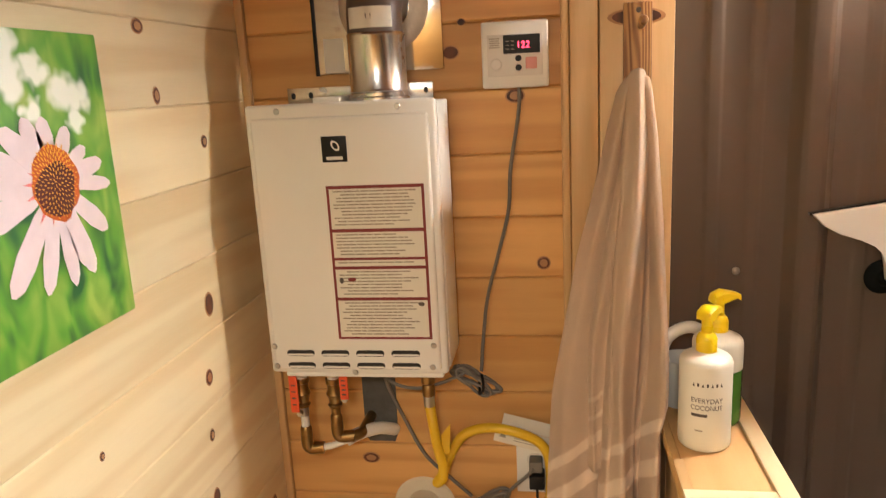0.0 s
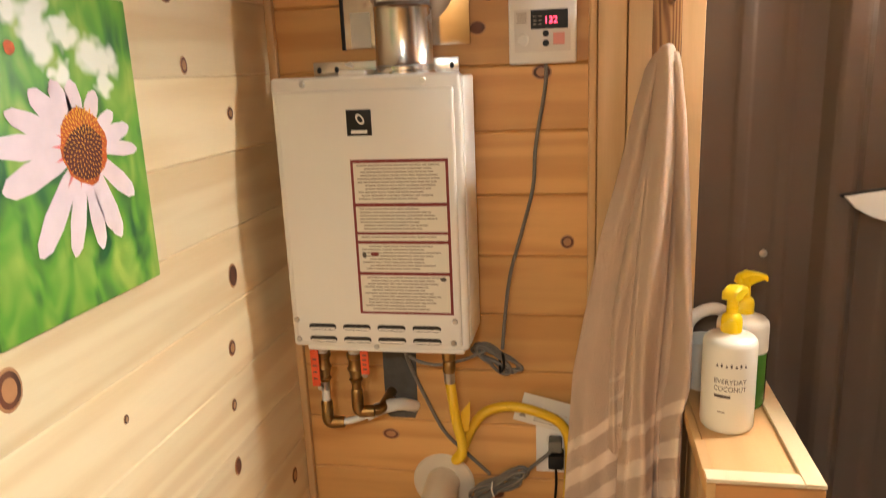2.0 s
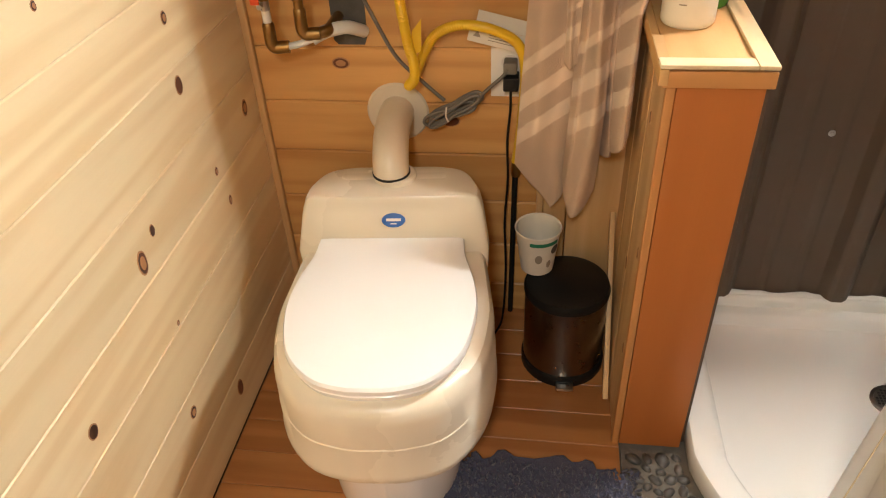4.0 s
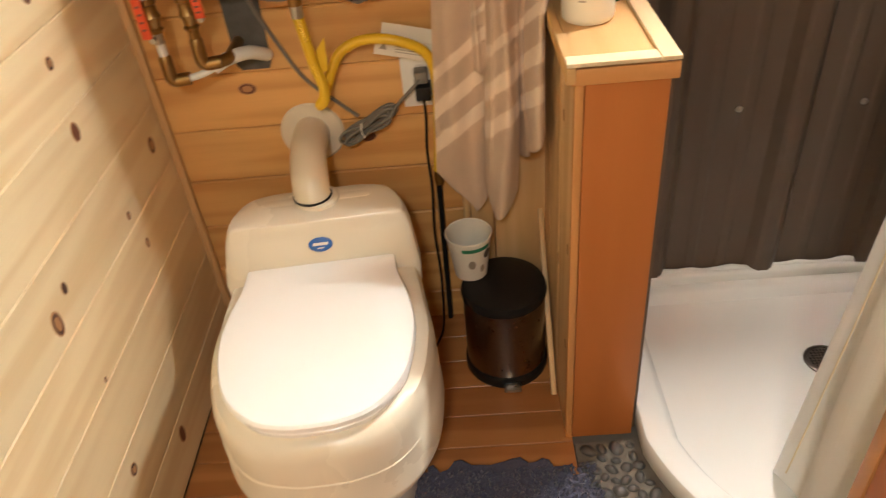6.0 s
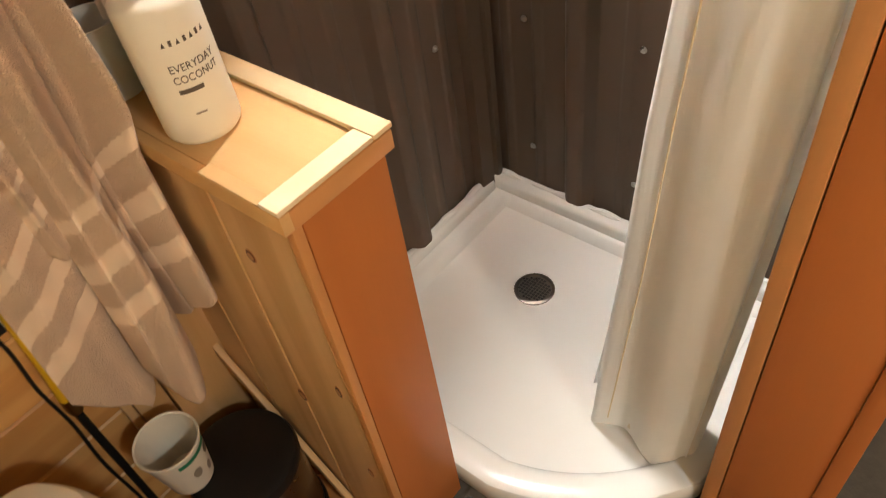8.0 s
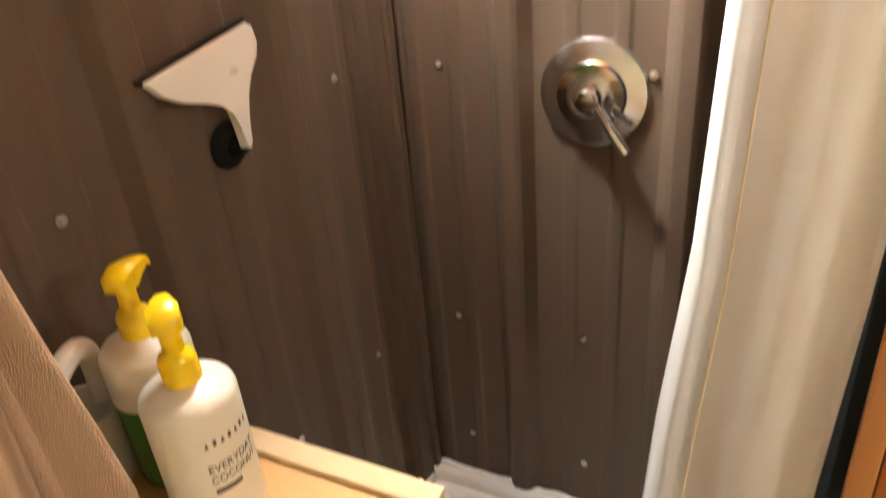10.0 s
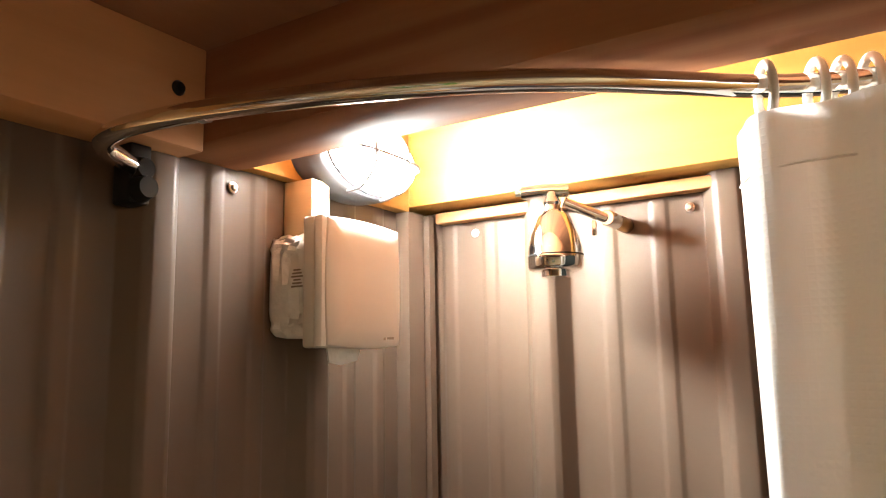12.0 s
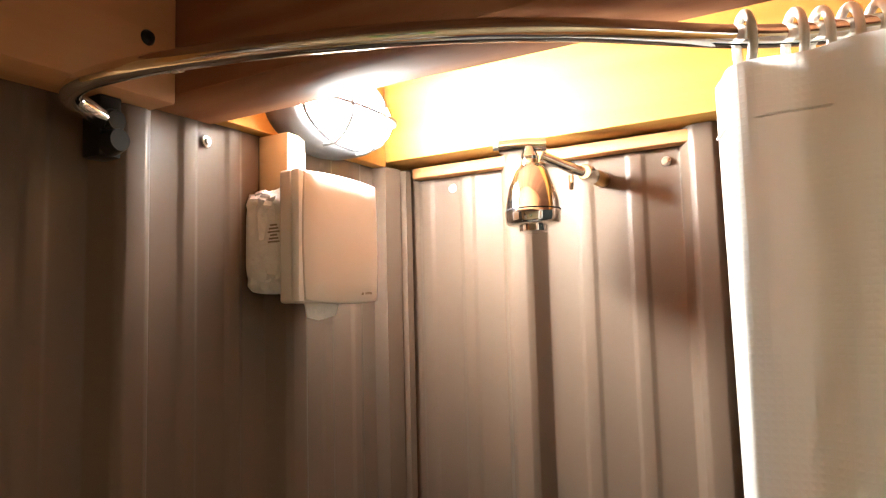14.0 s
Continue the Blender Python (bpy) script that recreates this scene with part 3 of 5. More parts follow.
# ---- knee wall between toilet and shower ----
knee = tagged(obj("knee_wall", box((0.834, -0.402, 0.0), (0.962, BACK - 0.001, 0.835)), PINE_Z), "low pine partition with stained end and framed cap", "half wall", kind="structure")
side_me = shared("knee_board", box((0, 0, 0), (0.012, 0.138, 0.835), 0.0025, 1), PINE_Z)
for k in range(3):
    place("knee_board", side_me, (0.822, -0.402 + 0.139 * k, 0.0), knee)
part("end_board", box((0.835, -0.418, 0.0), (0.962, -0.403, 0.835), 0.002), STAIN, knee, "orange-stained end board")
part("corner_strip", box((0.820, -0.418, 0.0), (0.834, -0.403, 0.835), 0.002), AMBER, knee, "narrow amber corner strip")
part("shower_face", box((0.9625, -0.402, 0.0), (0.972, BACK - 0.001, 0.835), 0.001), METAL, knee, "brown metal shower face")
part("apron", box((0.812, -0.4255, 0.832), (0.972, -0.4185, 0.858), 0.002), AMBER, knee, "amber apron under the cap")
part("cap_panel", box((0.820, -0.41, 0.836), (0.955, -0.022, 0.861), 0.001), PINE_CAP, knee, "inset cap panel")
part("cap_edge", box((0.943, -0.428, 0.862), (0.972, -0.032, 0.869), 0.0015), PINE_EDGE, knee, "raised cap edging")
part("cap_edge", box((0.806, -0.428, 0.862), (0.942, -0.399, 0.869), 0.0015), PINE_EDGE, knee, "raised cap edging")
part("cap_edge", box((0.806, -0.398, 0.862), (0.823, -0.300, 0.8645), 0.001), PINE_CAP, knee, "raised cap edging")
part("cap_nose", box((0.806, -0.428, 0.836), (0.8195, -0.032, 0.8615), 0.0015), PINE_CAP, knee, "cap nosing")
for y, z, a, b in ((-0.376, 0.488, .006, .012), (-0.373, 0.244, .006, .012), (-0.259, 0.373, .009, .014), (-0.30, 0.72, .008, .010)):
    knot(on_left(0.822, y, z) @ Matrix.Rotation(math.pi, 4, "Y"), a, b, knee)

# ---- partition on the far side of the shower ----
partition = tagged(obj("partition", box((1.196, -0.925, 0.0), (RIGHT, -0.797, 1.849)), DARK), "full-height partition with an orange-stained end", "partition wall", kind="structure")
part("edge_strip", box((1.180, -0.815, 0.0), (1.195, -0.790, 1.849), 0.002), AMBER, partition, "amber edge strip")
part("end_board", box((1.182, -0.9355, 0.0), (1.195, -0.817, 1.849), 0.002), STAIN, partition, "orange-stained end board")
part("outer_strip", box((1.178, -0.962, 0.0), (1.195, -0.936, 1.849), 0.002), STAIN, partition, "stained outer strip")
# Shade between curtain and partition is put into this face's colour.
part("shower_face", box((1.196, -0.7965, 0.0), (RIGHT - 0.001, -0.790, 1.849), 0.001), NEAR_BLACK, partition, "shower face coloured near-black for the shade behind the curtain")
part("outer_face", box((1.196, -0.962, 0.0), (RIGHT - 0.001, -0.926, 1.849)), CEIL_WOOD, partition, "dark outer face")

# ---- shower pan ----
PAN_C, PAN_R = (1.45, -0.36), 0.490


def pan_outline(inset):
    """Plan of the pan: square to the walls, round to the room."""
    x0, x1, y1 = 0.974 + inset, RIGHT - 0.004 - inset, BACK - 0.008 - inset
    r = PAN_R - inset
    pts = []
    for k in range(7):
        pts.append((x1 + (x0 - x1) * k / 6, y1))
    a0 = math.acos(max(-1, min(1, (x0 - PAN_C[0]) / r)))
    for k in range(1, 5):
        yy = PAN_C[1] - r * math.sin(a0)
        pts.append((x0, y1 + (yy - y1) * k / 4))
    start, stop = 2 * math.pi - a0, radians(278)
    for k in range(1, 25):
        phi = start + (stop - start) * k / 24
        pts.append((PAN_C[0] + r * math.cos(phi), max(PAN_C[1] + r * math.sin(phi), -0.786 + inset)))
    lx, ly = pts[-1]
    for k in range(1, 5):
        pts.append((lx + (x1 - lx) * k / 4, ly))
    for k in range(1, 6):
        pts.append((x1, ly + (y1 - ly) * k / 6))
    return pts


def ring(inset, z):
    return [(x, y, z) for x, y in pan_outline(inset)]


pan = thing("shower_pan", "white acrylic round-front shower pan on the floor", "shower pan")
part("basin", loft([ring(0.004, 0.0), ring(0.0, 0.006), ring(0.0, 0.050), ring(0.004, 0.057), ring(0.012, 0.060), ring(0.050, 0.060), ring(0.058, 0.057), ring(0.072, 0.036), ring(0.095, 0.030), ring(0.20, 0.026)], cap1=True), ACRYLIC, pan)
lip = box((0.974, BACK - 0.034, 0.045), (RIGHT - 0.05, BACK - 0.004, 0.088), 0.009, 3)
part("wall_lip", lip, ACRYLIC, pan)
part("wall_lip", box((RIGHT - 0.050, -0.786, 0.045), (RIGHT - 0.004, BACK - 0.004, 0.092), 0.010, 3), ACRYLIC, pan)
bead = [(0.98 + 0.02 * k, BACK - 0.013 + 0.003 * noise.noise((k * 0.9, 0, 0)), 0.084 + 0.010 * noise.noise((k * 0.35, 3, 1))) for k in range(34)]
part("sealant_bead", tube(bead, 0.009, 8, 2), ACRYLIC, pan, "uneven white sealant bead")
bead = [(RIGHT - 0.018 + 0.003 * noise.noise((k * 0.9, 5, 0)), BACK - 0.02 - 0.02 * k, 0.088 + 0.010 * noise.noise((k * 0.35, 7, 1))) for k in range(38)]
part("sealant_bead", tube(bead, 0.009, 8, 2), ACRYLIC, pan, "uneven white sealant bead")
drain = thing("drain_cover", "round perforated steel drain cover in the pan", "drain")
part("rim", lathe([(0.0, 0.0), (0.047, 0.0), (0.047, 0.003), (0.040, 0.0045), (0.0385, 0.002), (0.0, 0.002)], (1.432, -0.270, 0.0262)), DARK_STEEL, drain)
for r in range(-4, 5):
    half = math.sqrt(max(0, 0.036 ** 2 - (r * 0.0078) ** 2))
    for c in range(-4, 5):
        if abs(c * 0.0078) < half - 0.002:
            part("hole", box((1.432 + c * 0.0078 - 0.0027, -0.270 + r * 0.0078 - 0.0027, 0.0275), (1.432 + c * 0.0078 + 0.0027, -0.270 + r * 0.0078 + 0.0027, 0.0288)), DARK, drain, smooth=False)


# ---- water heater and its flue ----
HX0, HX1, HY, HZ0, HZ1 = 0.067, 0.416, -0.178, 0.955, 1.468
heater = thing("water_heater", "white enamel tankless gas water heater on the pine wall", "water heater")
part("case", box((HX0 + 0.012, -0.150, HZ0 + 0.004), (HX1 + 0.002, -0.028, HZ1 - 0.006), 0.004), ENAMEL, heater)
part("front_cover", box((HX0, HY + 0.006, HZ0), (HX1, -0.1495, HZ1), 0.007, 3), ENAMEL, heater)
part("raised_panel", box((HX0 + 0.010, HY - 0.001, HZ0 + 0.008), (HX1 - 0.012, HY + 0.012, HZ1 - 0.024), 0.006, 3), ENAMEL, heater)
part("bottom_flange", box((HX0 + 0.026, HY + 0.010, HZ0 - 0.010), (HX1 - 0.010, -0.06, HZ0 + 0.002), 0.004), ENAMEL, heater)
part("top_catch", box((0.195, HY + 0.012, HZ1 - 0.004), (0.245, -0.10, HZ1 + 0.009), 0.003), ENAMEL, heater)
FACE = HY - 0.001
for i in range(4):
    for j, z in enumerate((0.999, 0.974)):
        part("vent_slot", prism(slot(0.055, 0.0125), on_back(0.132 + 0.0685 * i, FACE + 0.0004, z), 0.0008), DARK, heater, "dark vent slot", False)
        part("slot_lip", prism(slot(0.051, 0.004), on_back(0.132 + 0.0685 * i, FACE - 0.0004, z - 0.0030), 0.0006), ENAMEL, heater, smooth=False)
for x, z in ((0.082, 0.972), (0.080, 1.012), (0.388, 0.972), (0.392, 1.015), (0.235, 0.958), (0.128, 1.456), (0.350, 1.456)):
    part("screw", lathe([(0.0, 0.003), (0.004, 0.0028), (0.0055, 0.001), (0.006, 0.0)], (x, FACE if HZ0 + 0.01 < z < 1.44 else HY + 0.006, z), n=12, turn=TO_ROOM_Y), STEEL, heater)
emblem = part("emblem_plate", prism(rect(0.046, 0.046), on_back(0.232, FACE, 1.386), 0.0016, bevel=0.0008), BLACK, heater, "black square emblem plate")
part("emblem_ring", lathe([(0.0105, 0.0), (0.0105, 0.0006), (0.0065, 0.0006), (0.0065, 0.0)], (0.2345, FACE - 0.0016, 1.392), n=24, sx=0.62, turn=TO_ROOM_Y @ Matrix.Rotation(radians(35), 4, "Z")), PLASTIC, emblem)
part("emblem_bar", prism(rect(0.030, 0.006), on_back(0.232, FACE - 0.0016, 1.370), 0.0005), PLASTIC, emblem, smooth=False)
notice = part("notice_sheet", prism(rect(0.180, 0.292), on_back(0.3005, FACE, 1.174), 0.0006), LABEL_RED, heater, "cream instruction label framed in dark red", False)
blocks = ((1.2405, 1.314), (1.1865, 1.234), (1.1700, 1.1815), (1.1100, 1.1640), (1.0325, 1.1040))
for z0, z1 in blocks:
    part("notice_block", prism(rect(0.170, z1 - z0), on_back(0.3005, FACE - 0.0006, (z0 + z1) / 2), 0.0004), LABEL_PAPER, notice, smooth=False)
    rows = max(1, int((z1 - z0) / 0.0062))
    bm = bmesh.new()
    for k in range(rows):
        ind = random.choice((0, 0, 0.006, 0.014))
        wide = 0.156 * random.uniform(0.72, 1.0) - ind
        z = z1 - 0.0045 - 0.0061 * k
        u = 0.3005 - 0.079 + ind
        while wide > 0.008:
            w = min(wide, random.uniform(0.010, 0.034))
            prism(rect(w - 0.0016, 0.0022), on_back(u + w / 2, FACE - 0.0010, z), 0.0002, bm)
            u += w
            wide -= w
    tagged(part("small_print", bm, INK_SOFT, notice, "rows of small print", False), kind="stuff")
for x, z, a, b, mat in ((0.226, 1.143, .004, .006, INK), (0.246, 1.145, .008, .004, LABEL_RED), (0.374, 1.097, .006, .004, INK)):
    part("pictogram", prism(ellipse(a, b, 14), on_back(x, FACE - 0.0013, z), 0.0003), mat, notice, "small warning pictogram", False)
bracket = part("mounting_bracket", box((0.100, -0.030, 1.462), (0.392, -0.024, 1.495), 0.001), GALV, heater, "galvanised mounting rail")
for x in (0.112, 0.148, 0.335, 0.378):
    part("keyhole", prism(slot(0.012, 0.008), on_back(x, -0.0302, 1.480) @ Matrix.Rotation(radians(90), 4, "Z"), 0.0006), DARK, bracket, smooth=False)

plate = thing("wall_plate", "shiny square steel plate round the flue on the wall", "flue plate")
part("sheet", box((0.163, -0.010, 1.518), (0.412, -0.0004, 1.742), 0.001), SHINY_PLATE, plate)
part("dark_edge", box((0.156, -0.012, 1.516), (0.1625, -0.0004, 1.744), 0.001), BLACK, plate)
part("sticker", prism(rect(0.040, 0.065), on_back(0.196, -0.0102, 1.553), 0.0004), PAPER, plate, smooth=False)
part("seal_ring", lathe([(0.050, 0.0), (0.052, 0.007), (0.075, 0.006), (0.086, 0.002), (0.088, 0.0)], (0.300, -0.0102, 1.640), n=44, turn=TO_ROOM_Y), SEALANT, plate, "rough taped sealing ring")
flue = thing("flue_pipe", "steel and brown flue elbow rising from the heater", "flue pipe")
part("collar", lathe([(0.050, 0.0), (0.058, 0.0), (0.058, 0.010), (0.054, 0.012), (0.054, 0.018), (0.0, 0.018)], (0.302, -0.096, HZ1 - 0.006), n=40), GALV, flue)
part("steel_section", lathe([(0.0, 0.0), (0.0525, 0.0), (0.0545, 0.003), (0.0525, 0.007), (0.0525, 0.098), (0.0545, 0.101), (0.0525, 0.105), (0.0, 0.105)], (0.302, -0.096, HZ1 + 0.012), n=40), GALV, flue)
part("elbow", tube([(0.302, -0.096, 1.582), (0.302, -0.096, 1.610), (0.302, -0.090, 1.634), (0.302, -0.070, 1.652), (0.302, -0.040, 1.658), (0.302, -0.002, 1.658)], 0.0505, 36, 6), FLUE_BROWN, flue, "brown painted elbow")
sticker = bmesh.new()
rows = []
for v in (1.592, 1.628):
    rows.append([sticker.verts.new((0.302 + 0.0522 * math.sin(a), -0.096 - 0.0522 * math.cos(a) + (0.003 if v > 1.6 else 0), v)) for a in [radians(-48 + 8 * k) for k in range(13)]])
for k in range(12):
    sticker.faces.new((rows[0][k], rows[0][k + 1], rows[1][k + 1], rows[1][k]))
part("sticker", sticker, PAPER, flue, "white curved sticker")

# ---- remote control of the heater ----
ctl = thing("heater_control", "white wall control with a lit red temperature display", "control panel")
part("housing", box((0.487, -0.026, 1.475), (0.612, -0.0004, 1.597), 0.005, 3), PLASTIC, ctl)
part("face_plate", box((0.498, -0.0275, 1.497), (0.601, -0.0255, 1.573), 0.001), FAN_WHITE, ctl)
disp = part("display", prism(rect(0.068, 0.034), on_back(0.5625, -0.0275, 1.5545), 0.001), BLACK, ctl, "dark display window", False)
lettering("digits", "122", 0.017, on_back(0.5655, -0.0288, 1.5525), LED, disp)
for x, z, r, mat in ((0.514, 1.519, 0.011, FAN_WHITE), (0.556, 1.529, 0.006, BLACK), (0.556, 1.512, 0.006, BLACK)):
    part("button", lathe([(0.0, 0.0025), (r * 0.85, 0.0025), (r, 0.0008), (r, 0.0)], (x, -0.0275, z), n=20, turn=TO_ROOM_Y), mat, ctl)
part("button", prism(rect(0.021, 0.021), on_back(0.580, -0.0275, 1.5195), 0.002, bevel=0.0008), plain("pink_button", (0.72, 0.30, 0.26), 0.4), ctl, "pink square button")
bm = bmesh.new()
for k in range(5):
    prism(rect(0.020 - 0.003 * (k % 2), 0.0016), on_back(0.512, -0.0275, 1.566 - 0.004 * k), 0.0003, bm)
part("caption_bars", bm, INK_SOFT, ctl, smooth=False)
for x in (0.536, 0.546):
    for z in (1.546, 1.553, 1.560):
        part("display_mark", prism(rect(0.006, 0.0014), on_back(x, -0.0285, z), 0.0002), INK_SOFT, disp, smooth=False)

cord = thing("control_cable", "grey cable running down from the control into a tied coil", "cable")
part("run", tube([(0.555, -0.006, 1.478), (0.553, -0.010, 1.43), (0.534, -0.008, 1.32), (0.528, -0.008, 1.24), (0.505, -0.010, 1.15), (0.480, -0.012, 1.06), (0.468, -0.02, 0.97), (0.463, -0.035, 0.905)], 0.0038, 10), GREY_CABLE, cord)
for k, (a, b, t, dx) in enumerate(((0.050, 0.017, -28, 0.0), (0.046, 0.022, -34, 0.004), (0.055, 0.013, -22, 0.002), (0.042, 0.019, -40, -0.004))):
    pts = []
    for i in range(25):
        th = 2 * math.pi * i / 24
        u, v = a * math.cos(th), b * math.sin(th) * (0.55 + 0.45 * abs(math.cos(th)))
        c, s = math.cos(radians(t)), math.sin(radians(t))
        pts.append((0.452 + dx + u * c - v * s, -0.045 - 0.006 * k, 0.893 + u * s + v * c))
    part("coil_loop", tube(pts, 0.0036, 8, 3), GREY_CABLE, cord)
part("cable_tie", tube([(0.462, -0.075, 0.872), (0.470, -0.078, 0.885), (0.466, -0.058, 0.905), (0.458, -0.035, 0.890), (0.462, -0.075, 0.872)], 0.003, 8, 4), BLACK, cord)
part("tail", tube([(0.43, -0.06, 0.91), (0.38, -0.07, 0.892), (0.33, -0.08, 0.885), (0.28, -0.08, 0.90), (0.25, -0.08, 0.945)], 0.0036, 8), GREY_CABLE, cord)

# ---- plumbing under the heater ----
lining = tagged(obj("wall_cutout", prism([(0.196, 0.735), (0.205, 0.724), (0.262, 0.724), (0.268, 0.74), (0.272, 0.96), (0.196, 0.96)], on_back(0, -0.0003, 0), 0.003), LINING), "dark grey lined cut-out in the pine boards", "wall opening", kind="structure")


def water_line(name, x, zb, hot, label):
    p = thing(name, label, "pipe")
    y = -0.105
    part("nipple", lathe([(0.0, 0), (0.012, 0), (0.012, 0.035), (0.0, 0.035)], (x, y, 0.914), n=16), PLASTIC, p, "white union")
    part("valve_body", lathe([(0, 0), (0.012, 0), (0.015, 0.006), (0.011, 0.010), (0.013, 0.022), (0.017, 0.030), (0.013, 0.040), (0.013, 0.052), (0.016, 0.054), (0.016, 0.064), (0, 0.064)], (x, y, 0.853), n=14), BRASS, p, "tarnished brass valve")
    part("ferrule", lathe([(0, 0), (0.0095, 0), (0.0095, 0.020), (0, 0.020)], (x, y, 0.833), n=16), STEEL if hot else BRASS, p)
    part("sleeve", lathe([(0, 0), (0.008, 0), (0.008, 0.03), (0, 0.03)], (x, y, zb + 0.018), n=16), PLASTIC if hot else BRASS, p)
    part("lower_joint", lathe([(0, 0), (0.012, 0), (0.012, 0.014), (0.0095, 0.018), (0, 0.018)], (x, y, zb + 0.034), n=16), BRASS, p)
    part("elbow", tube([(x, y, zb + 0.034), (x, y, zb + 0.010), (x + 0.006, y + 0.002, zb), (x + 0.020, y + 0.004, zb), (x + 0.034, y + 0.006, zb)], 0.0125, 14, 5), BRASS, p, "brass elbow")
    if hot:
        part("upper_sleeve", lathe([(0, 0), (0.0085, 0), (0.0085, 0.032), (0, 0.032)], (x, y, 0.805), n=16), PLASTIC, p, "white sleeve")
        part("branch", tube([(x + 0.03, y + 0.006, zb), (x + 0.055, -0.094, zb + 0.004), (x + 0.090, -0.088, zb + 0.016)], 0.0072, 14, 6), PLASTIC, p, "white plastic branch pipe")
        part("bend", tube([(x + 0.080, -0.090, zb + 0.013), (x + 0.108, -0.078, zb + 0.024), (x + 0.140, -0.050, zb + 0.022), (x + 0.158, -0.020, zb + 0.006), (x + 0.164, -0.003, zb - 0.004)], 0.0135, 18, 6), PLASTIC, p, "thick white bend into the wall")
    else:
        part("stub", tube([(x + 0.03, y + 0.006, zb), (x + 0.044, y + 0.020, zb), (x + 0.046, -0.055, zb), (x + 0.046, -0.004, zb)], 0.0115, 14, 5), BRASS, p, "brass stub into the wall")
    lx = x - 0.008 if hot else x + 0.030
    lev = part("lever", box((lx - 0.010, y - 0.026, 0.850 if hot else 0.880), (lx + 0.008, y - 0.022, 0.930 if hot else 0.940), 0.002), RED_GRIP, p, "orange-red lever grip")
    for k in range(4):
        part("grip_mark", prism(rect(0.008, 0.003), on_back(lx - 0.001, y - 0.0262, 0.868 + 0.014 * k if hot else 0.892 + 0.010 * k), 0.0004), INK, lev, smooth=False)
    part("lever_nut", lathe([(0, 0.008), (0.006, 0.008), (0.006, 0.0), (0, 0)], (x - 0.002 if hot else x + 0.028, y - 0.016, 0.846 if hot else 0.878), n=6, turn=TO_ROOM_Y), STEEL, p)
    return p


water_line("hot_water_line", 0.098, 0.757, True, "brass hot water line with an orange-red lever")
water_line("cold_water_line", 0.166, 0.785, False, "brass cold water line with a red lever")

gas = thing("gas_hose", "yellow corrugated gas hose looping under the heater", "hose")
part("fitting", lathe([(0, 0), (0.011, 0), (0.013, 0.004), (0.013, 0.022), (0.010, 0.026), (0.014, 0.030), (0.014, 0.046), (0.011, 0.050), (0.014, 0.054), (0.014, 0.070), (0, 0.070)], (0.362, -0.100, 0.878), n=14), BRASS, gas, "brass union")
part("ferrule", lathe([(0, 0), (0.0115, 0), (0.0115, 0.022), (0, 0.022)], (0.362, -0.100, 0.857), n=14), STEEL, gas)
hose = smooth_path([(0.362, -0.100, 0.862), (0.366, -0.098, 0.82), (0.372, -0.092, 0.76), (0.380, -0.085, 0.715), (0.376, -0.075, 0.680), (0.360, -0.055, 0.657), (0.372, -0.035, 0.672),
                    (0.395, -0.035, 0.725), (0.425, -0.040, 0.765), (0.475, -0.050, 0.785), (0.535, -0.055, 0.778), (0.585, -0.045, 0.745), (0.600, -0.030, 0.68), (0.594, -0.025, 0.55), (0.585, -0.022, 0.46)], 22)
part("hose_run", tube(hose, 0.0098, 12, curve=False, ribs=0.10), YELLOW_HOSE, gas)
part("tag", prism([(0, 0), (0.020, 0.010), (0.024, 0.075), (0.004, 0.05)], on_back(0.376, -0.085, 0.735), 0.0006), YELLOW_HOSE, gas, "crumpled yellow tag", False)
part("end_fitting", lathe([(0, 0), (0.010, 0), (0.012, 0.01), (0.010, 0.035), (0, 0.035)], (0.585, -0.022, 0.425), n=12), BRASS, gas)
black_pipe = tagged(obj("black_pipe", tube([(0.584, -0.022, 0.43), (0.582, -0.022, 0.3), (0.580, -0.022, 0.16), (0.578, -0.024, 0.012)], 0.0065, 12), BLACK, True), "black pipe running down the pine wall to the floor", "pipe")
leaflet = thing("warning_leaflet", "white warning leaflet hung behind the yellow hose", "leaflet")
TILT = Matrix.Rotation(radians(-14), 4, "Z")
lm = on_back(0.545, -0.030, 0.764) @ TILT
sheet = part("sheet", prism(rect(0.115, 0.036), lm @ Matrix.Translation((0, -0.014, 0)), 0.0006), PAPER, leaflet, smooth=False)
part("back_sheet", prism(rect(0.112, 0.030), lm @ Matrix.Translation((0.008, 0.018, -0.004)), 0.0006), PAPER, leaflet, smooth=False)
bm = bmesh.new()
for k in range(4):
    prism(rect(0.064, 0.0016), lm @ Matrix.Translation((0.016, -0.005 - 0.0055 * k, 0.0007)), 0.0002, bm)
prism([(-0.008, -0.006), (0.008, -0.006), (0, 0.008)], lm @ Matrix.Translation((-0.040, -0.014, 0.0007)), 0.0002, bm)
part("print_bars", bm, INK_SOFT, sheet, smooth=False)

